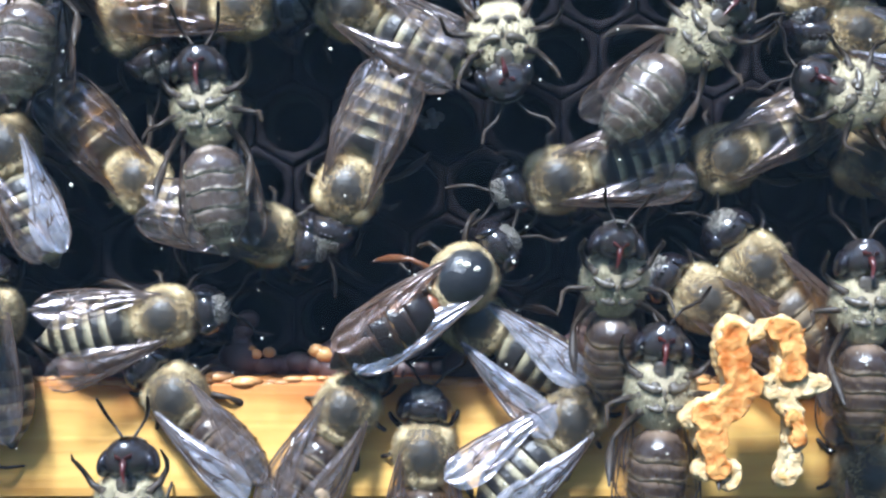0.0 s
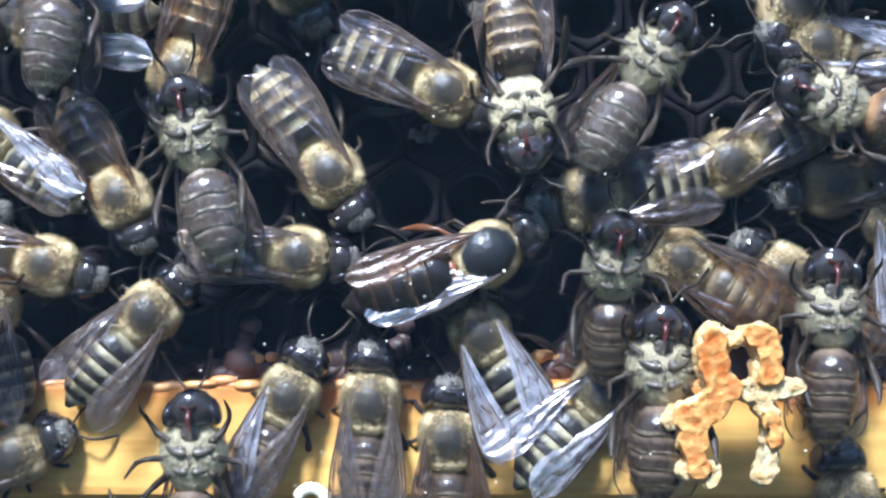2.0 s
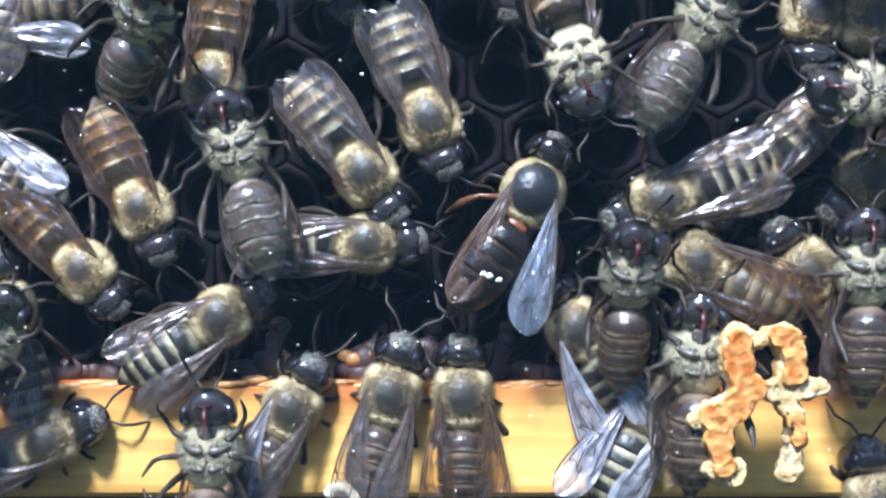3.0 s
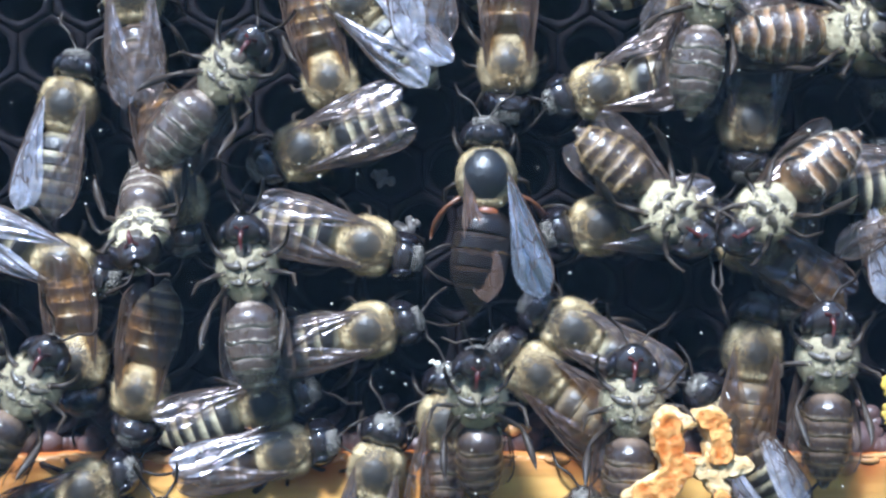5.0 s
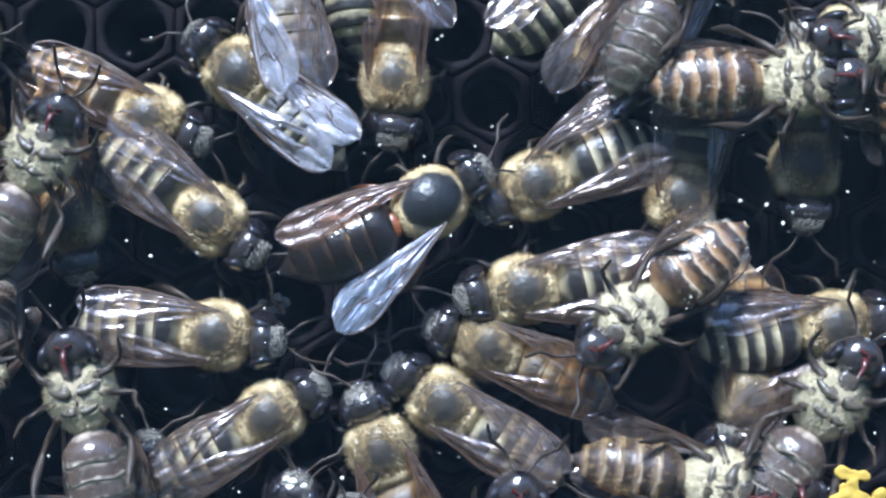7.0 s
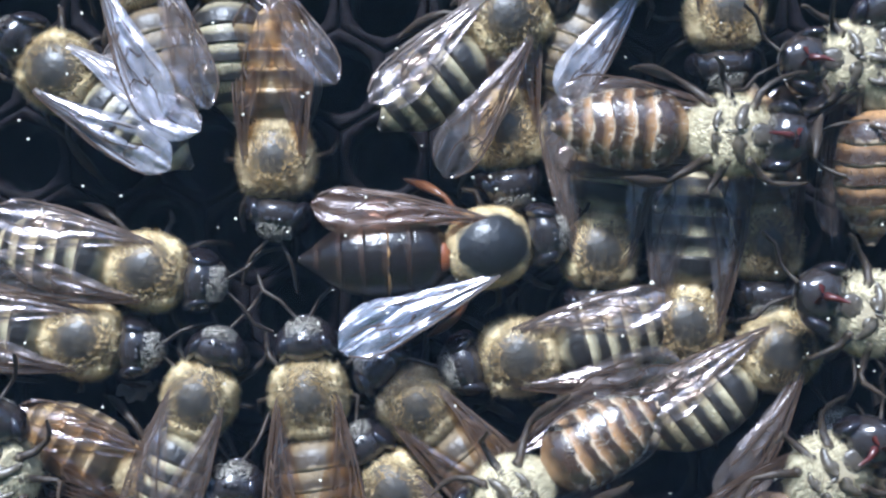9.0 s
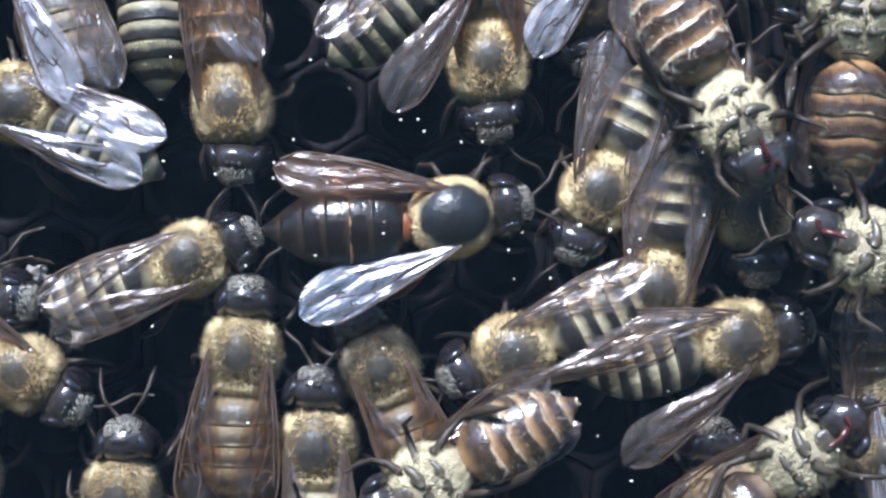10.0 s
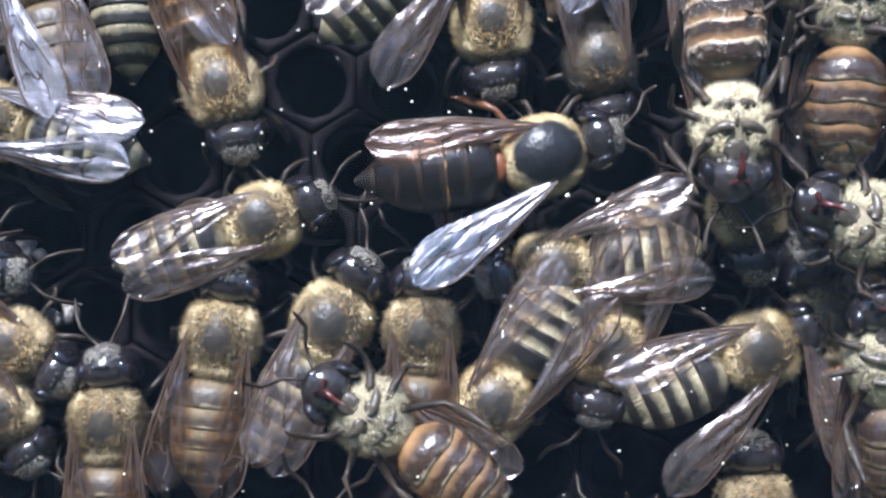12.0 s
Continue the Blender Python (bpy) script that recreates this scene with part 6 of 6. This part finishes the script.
    walk(c12, [(0, crawl(-18.04, -24.56, 92)), (0.5, crawl(-18.27, -24.77, 91)), (2, crawl(-20.00, -26.32, 89)), (2.7, crawl(-20.30, -26.46, 89)), (3.1, crawl(-20.78, -26.04, 88)), (3.9, crawl(-22.20, -24.77, 87)), (4.5, crawl(-22.75, -24.29, 86)), (5, crawl(-20.83, -22.46, 86)), (6, crawl(-12.42, -14.41, 84)), (6.5, crawl(-10.50, -12.59, 84)), (6.7, crawl(-10.29, -12.40, 84)), (7.1, crawl(-8.79, -11.08, 83)), (7.5, crawl(-6.25, -8.83, 83)), (8.5, crawl(1.66, -1.85, 81)), (9, crawl(4.70, 0.84, 81)), (9.5, crawl(5.92, 1.91, 80)), (10, crawl(2.52, 0.34, 86)), (10.5, crawl(1.87, 1.08, 92)), (11, crawl(1.22, 1.59, 92)), (11.5, crawl(1.68, 3.28, 92)), (12, crawl(2.41, 2.88, 92))])
    walk(c15, [(0, crawl(43.39, 4.74, 97)), (9.5, crawl(43.39, 4.74, 103)), (10, crawl(44.57, 2.66, 104)), (10.5, crawl(43.70, 5.63, 104)), (11, crawl(41.75, 7.14, 104)), (11.5, crawl(41.94, 8.59, 105)), (12, crawl(42.28, 8.53, 105))])
    walk(c21, [(0, crawl(20.29, 30.92, 40, 4)), (6.7, crawl(20.29, 30.92, 40, 4)), (7.1, crawl(20.21, 30.65, 40, 4)), (7.9, crawl(19.87, 29.47, 40, 4)), (8.3, crawl(19.79, 29.20, 40, 4)), (8.5, crawl(20.10, 29.33, 40, 4)), (9, crawl(20.40, 29.52, 40, 4)), (9.5, crawl(21.17, 29.78, 40, 4)), (10, crawl(21.18, 30.16, 40, 4)), (10.5, crawl(22.11, 29.90, 40, 4)), (11.5, crawl(21.57, 30.23, 40, 4)), (12, crawl(21.31, 29.94, 40, 4))])
    walk(c22, [(0, crawl(26.62, 31.41, 60)), (8.3, crawl(26.62, 31.41, 60)), (8.5, crawl(26.89, 31.91, 60)), (9, crawl(26.43, 32.42, 60)), (9.5, crawl(28.12, 33.08, 60)), (10, crawl(28.47, 32.06, 60)), (10.5, crawl(30.93, 32.98, 60)), (12, crawl(30.93, 32.98, 60))])
    walk(c44, [(0, crawl(-19.91, -22.70, 90)), (2.7, crawl(-20.18, -22.68, 90)), (4.3, crawl(-18.34, -24.24, 90)), (4.5, crawl(-18.29, -24.29, 90)), (5, crawl(-15.50, -20.87, 90)), (5.5, crawl(-10.31, -14.53, 90)), (6, crawl(-7.51, -11.12, 90)), (6.5, crawl(-4.22, -6.12, 90)), (6.7, crawl(-11.03, -3.96, 80)), (7.1, crawl(-9.15, -2.91, 61)), (7.9, crawl(-0.88, 1.68, 21)), (8.5, crawl(1.95, 3.13, -8)), (9, crawl(0.92, 4.08, -22)), (9.5, crawl(-2.90, 7.26, -35)), (12, crawl(-2.90, 7.26, -35))])
    walk(c45, [(0, crawl(-0.38, 30.48, 85, 4.2)), (8.3, crawl(-0.38, 30.48, 105, 4.2)), (8.5, crawl(0.28, 31.32, 106, 4.2)), (9.5, crawl(-0.94, 32.18, 108, 4.2)), (10.5, crawl(-1.77, 28.33, 107, 4.2)), (11, crawl(-1.95, 28.46, 106, 4.2)), (12, crawl(-1.38, 28.07, 105, 4.2))])
    walk(c46, [(0, crawl(4.38, 33.02, 90)), (8.3, crawl(4.38, 33.02, 90)), (8.5, crawl(4.83, 33.19, 90)), (9, crawl(4.70, 32.73, 90)), (9.5, crawl(3.71, 32.45, 90)), (10, crawl(4.23, 31.12, 90)), (10.5, crawl(3.28, 30.48, 90)), (12, crawl(3.28, 30.48, 90))])
    walk(c48, [(0, cling(46.00, -1.00, 40)), (5, cling(46.00, -1.00, 40)), (5.5, cling(43.00, 0.00, 40)), (6, cling(36.50, 1.50, 40)), (6.5, cling(32.39, 2.25, 40)), (6.7, cling(32.61, 2.41, 40)), (7.1, cling(33.42, 3.66, 67)), (7.5, cling(35.28, 6.55, 93)), (7.9, cling(37.35, 9.76, 120)), (8.3, cling(38.79, 11.98, 147)), (8.5, cling(39.01, 12.32, 160)), (9, cling(39.38, 13.45, 160)), (9.5, cling(40.74, 13.50, 160)), (10.5, cling(43.94, 14.15, 160)), (12, cling(43.46, 13.78, 160))])
    walk(c51, [(0, crawl(-40.41, 5.26, 0)), (0.5, crawl(-40.73, 5.19, 0)), (2, crawl(-43.23, 4.65, 0)), (2.5, crawl(-43.56, 4.58, 0)), (2.7, crawl(-43.72, 4.77, 0)), (3.1, crawl(-44.84, 6.05, 0)), (3.9, crawl(-48.22, 9.92, 0)), (4.3, crawl(-49.34, 11.20, 0)), (4.5, crawl(-49.50, 11.39, 0)), (5, crawl(-46.01, 10.81, 0)), (6, crawl(-30.62, 8.30, 0)), (6.5, crawl(-27.12, 7.73, 0)), (6.7, crawl(-26.63, 7.83, 0)), (7.1, crawl(-23.33, 8.53, 0)), (7.9, crawl(-13.36, 10.64, 0)), (8.3, crawl(-10.06, 11.34, 0)), (8.5, crawl(-9.56, 11.45, 0)), (9, crawl(-9.79, 11.95, 0)), (12, crawl(-9.79, 11.95, 0))])
    walk(c57, [(0, crawl(-40.41, -9.65, -90)), (0.5, crawl(-40.73, -9.79, -90)), (2, crawl(-43.23, -10.83, -90)), (2.5, crawl(-43.56, -10.97, -90)), (2.7, crawl(-43.72, -10.85, -90)), (3.1, crawl(-44.84, -10.00, -91)), (3.9, crawl(-48.22, -7.43, -91)), (4.3, crawl(-49.34, -6.58, -91)), (4.5, crawl(-49.50, -6.45, -91)), (5, crawl(-46.58, -5.39, -91)), (6, crawl(-33.73, -0.72, -91)), (6.5, crawl(-30.81, 0.34, -91)), (6.7, crawl(-30.47, 0.45, -91)), (7.1, crawl(-28.16, 1.22, -91)), (7.9, crawl(-21.17, 3.53, -91)), (8.3, crawl(-18.86, 4.30, -92)), (8.5, crawl(-18.52, 4.41, -92)), (9, crawl(-16.26, 3.85, -92)), (10, crawl(-6.32, 1.36, -92)), (10.5, crawl(-4.07, 0.80, -92)), (11, crawl(-4.05, 1.54, -92)), (11.5, crawl(-4.30, 3.84, -76)), (12, crawl(-3.51, 3.63, -60))])
    walk(c59, [(0, cling(36.02, 24.92, 180)), (8.5, cling(36.02, 24.92, 180)), (9, cling(38.50, 26.72, 180)), (9.5, cling(41.77, 27.51, 180)), (10.5, cling(40.29, 27.61, 180)), (12, cling(39.78, 27.35, 180))])
    walk(c55, [(0, crawl(34.40, 27.83, -95, 2.4)), (0.5, crawl(34.18, 27.97, -94, 2.4)), (1, crawl(33.56, 28.37, -94, 2.4)), (1.5, crawl(32.62, 28.98, -93, 2.4)), (2.7, crawl(29.46, 31.04, -91, 2.4)), (4.5, crawl(24.03, 34.57, -89, 2.4)), (5.5, crawl(21.70, 36.09, -88, 2.4)), (6, crawl(20.95, 36.58, -87, 2.4)), (6.7, crawl(20.53, 36.85, -86, 2.4)), (7.1, crawl(20.98, 36.82, -85, 2.4)), (7.9, crawl(23.17, 36.64, -84, 2.4)), (8.3, crawl(23.97, 36.58, -84, 2.4)), (8.5, crawl(24.10, 36.57, -83, 2.4)), (9.5, crawl(27.07, 35.13, -82, 2.4)), (10.5, crawl(28.18, 21.65, -81, 2.4)), (11, crawl(28.23, 21.61, -80, 2.4)), (11.5, crawl(28.53, 22.80, -80, 2.4)), (12, crawl(29.79, 23.09, -80, 2.4))])
    walk(c61, [(0, crawl(41.81, 1.54, 195, 2.6)), (1, crawl(42.01, 2.01, 195, 2.6)), (2, crawl(42.57, 3.28, 195, 2.6)), (6, crawl(46.10, 11.40, 195, 2.6)), (7.1, crawl(46.83, 13.09, 195, 2.6)), (7.9, crawl(47.15, 13.82, 195, 2.6)), (8.5, crawl(47.23, 13.99, 195, 2.6)), (10.5, crawl(47.96, 13.30, 195, 2.6)), (11, crawl(43.44, 14.05, 195, 2.6)), (12, crawl(44.08, 13.87, 195, 2.6))])
    walk(d1, [(0, crawl(48.00, -2.00, 100, 2.6)), (6.7, crawl(48.00, -2.00, 100, 2.6)), (8.5, crawl(40.90, 2.60, 100, 2.6)), (9, crawl(39.47, 3.68, 100, 2.6)), (10, crawl(36.12, 0.18, 100, 2.6)), (10.5, crawl(37.59, -0.85, 99, 2.6)), (11, crawl(36.21, -0.47, 98, 2.6)), (12, crawl(38.47, -2.00, 95, 2.6))])
    walk(d3, [(0, crawl(34.31, 27.76, -92, 2.6)), (0.5, crawl(34.21, 27.91, -92, 2.6)), (1.5, crawl(33.49, 28.96, -92, 2.6)), (5, crawl(28.89, 35.65, -92, 2.6)), (6, crawl(28.05, 36.87, -92, 2.6)), (6.7, crawl(27.85, 37.16, -92, 2.6)), (7.1, crawl(28.46, 35.67, -92, 2.6)), (7.9, crawl(31.12, 29.11, -92, 2.6)), (8.3, crawl(31.73, 27.62, -92, 2.6)), (8.5, crawl(32.43, 29.59, -92, 2.6)), (9, crawl(32.50, 30.13, -92, 2.6)), (9.5, crawl(34.66, 30.96, -92, 2.6)), (10, crawl(34.86, 30.59, -92, 2.6)), (10.5, crawl(37.27, 29.96, -92, 2.6)), (11, crawl(36.89, 30.30, -92, 2.6)), (11.5, crawl(36.17, 30.95, -92, 2.6)), (12, crawl(35.78, 31.29, -92, 2.6))])
    for bee in (queen, a7, c57, c44, c51, c12, a8, b21, a12, c55, a22, b7, a10, a4, a33, a9, d3, a31, a39, a29, a28, b1, a3, a26, a25, a18, a27, a15, b24, a32):
        for k, leg in enumerate(o for o in bee.children if "_leg" in o.name):
            rest = leg.matrix_basis.copy()
            swing = 11 if k in (0, 3, 4) else -11
            walk(leg, [(t / 4, rest @ pose(0, 0, 0, 0, 0, swing * math.sin(t * 2.1 + k))) for t in range(49)])
    for wing in queen.children:
        if not wing.name.startswith(("forewing", "hindwing")):
            continue
        side = -1 if wing.matrix_basis.translation.x < 0 else 1
        hinge = fore_pose if wing.name.startswith("forewing") else hind_pose
        if side < 0:
            keys = ((0, 10), (1, 3), (2, 14), (2.5, 10), (2.7, 9), (4.3, -6), (4.5, -7), (5.5, 6), (6.5, 15), (6.7, 16), (8.5, 17), (9, 22), (9.5, 27),
                    (10, 24), (10.5, 17), (11, 13), (12, 15))
        else:
            keys = ((0, -5), (1, -3), (2, -3), (2.5, 18), (2.7, 20), (4.3, 28), (4.5, 28), (5.5, 15), (6.5, 19), (6.7, 19), (8.5, 25), (9, 20), (9.5, 14),
                    (10, 19), (10.5, 26), (11, 31), (12, 27))
        walk(wing, [(t, hinge(side, a, -3, 12 if side < 0 else -14)) for t, a in keys])


motions()
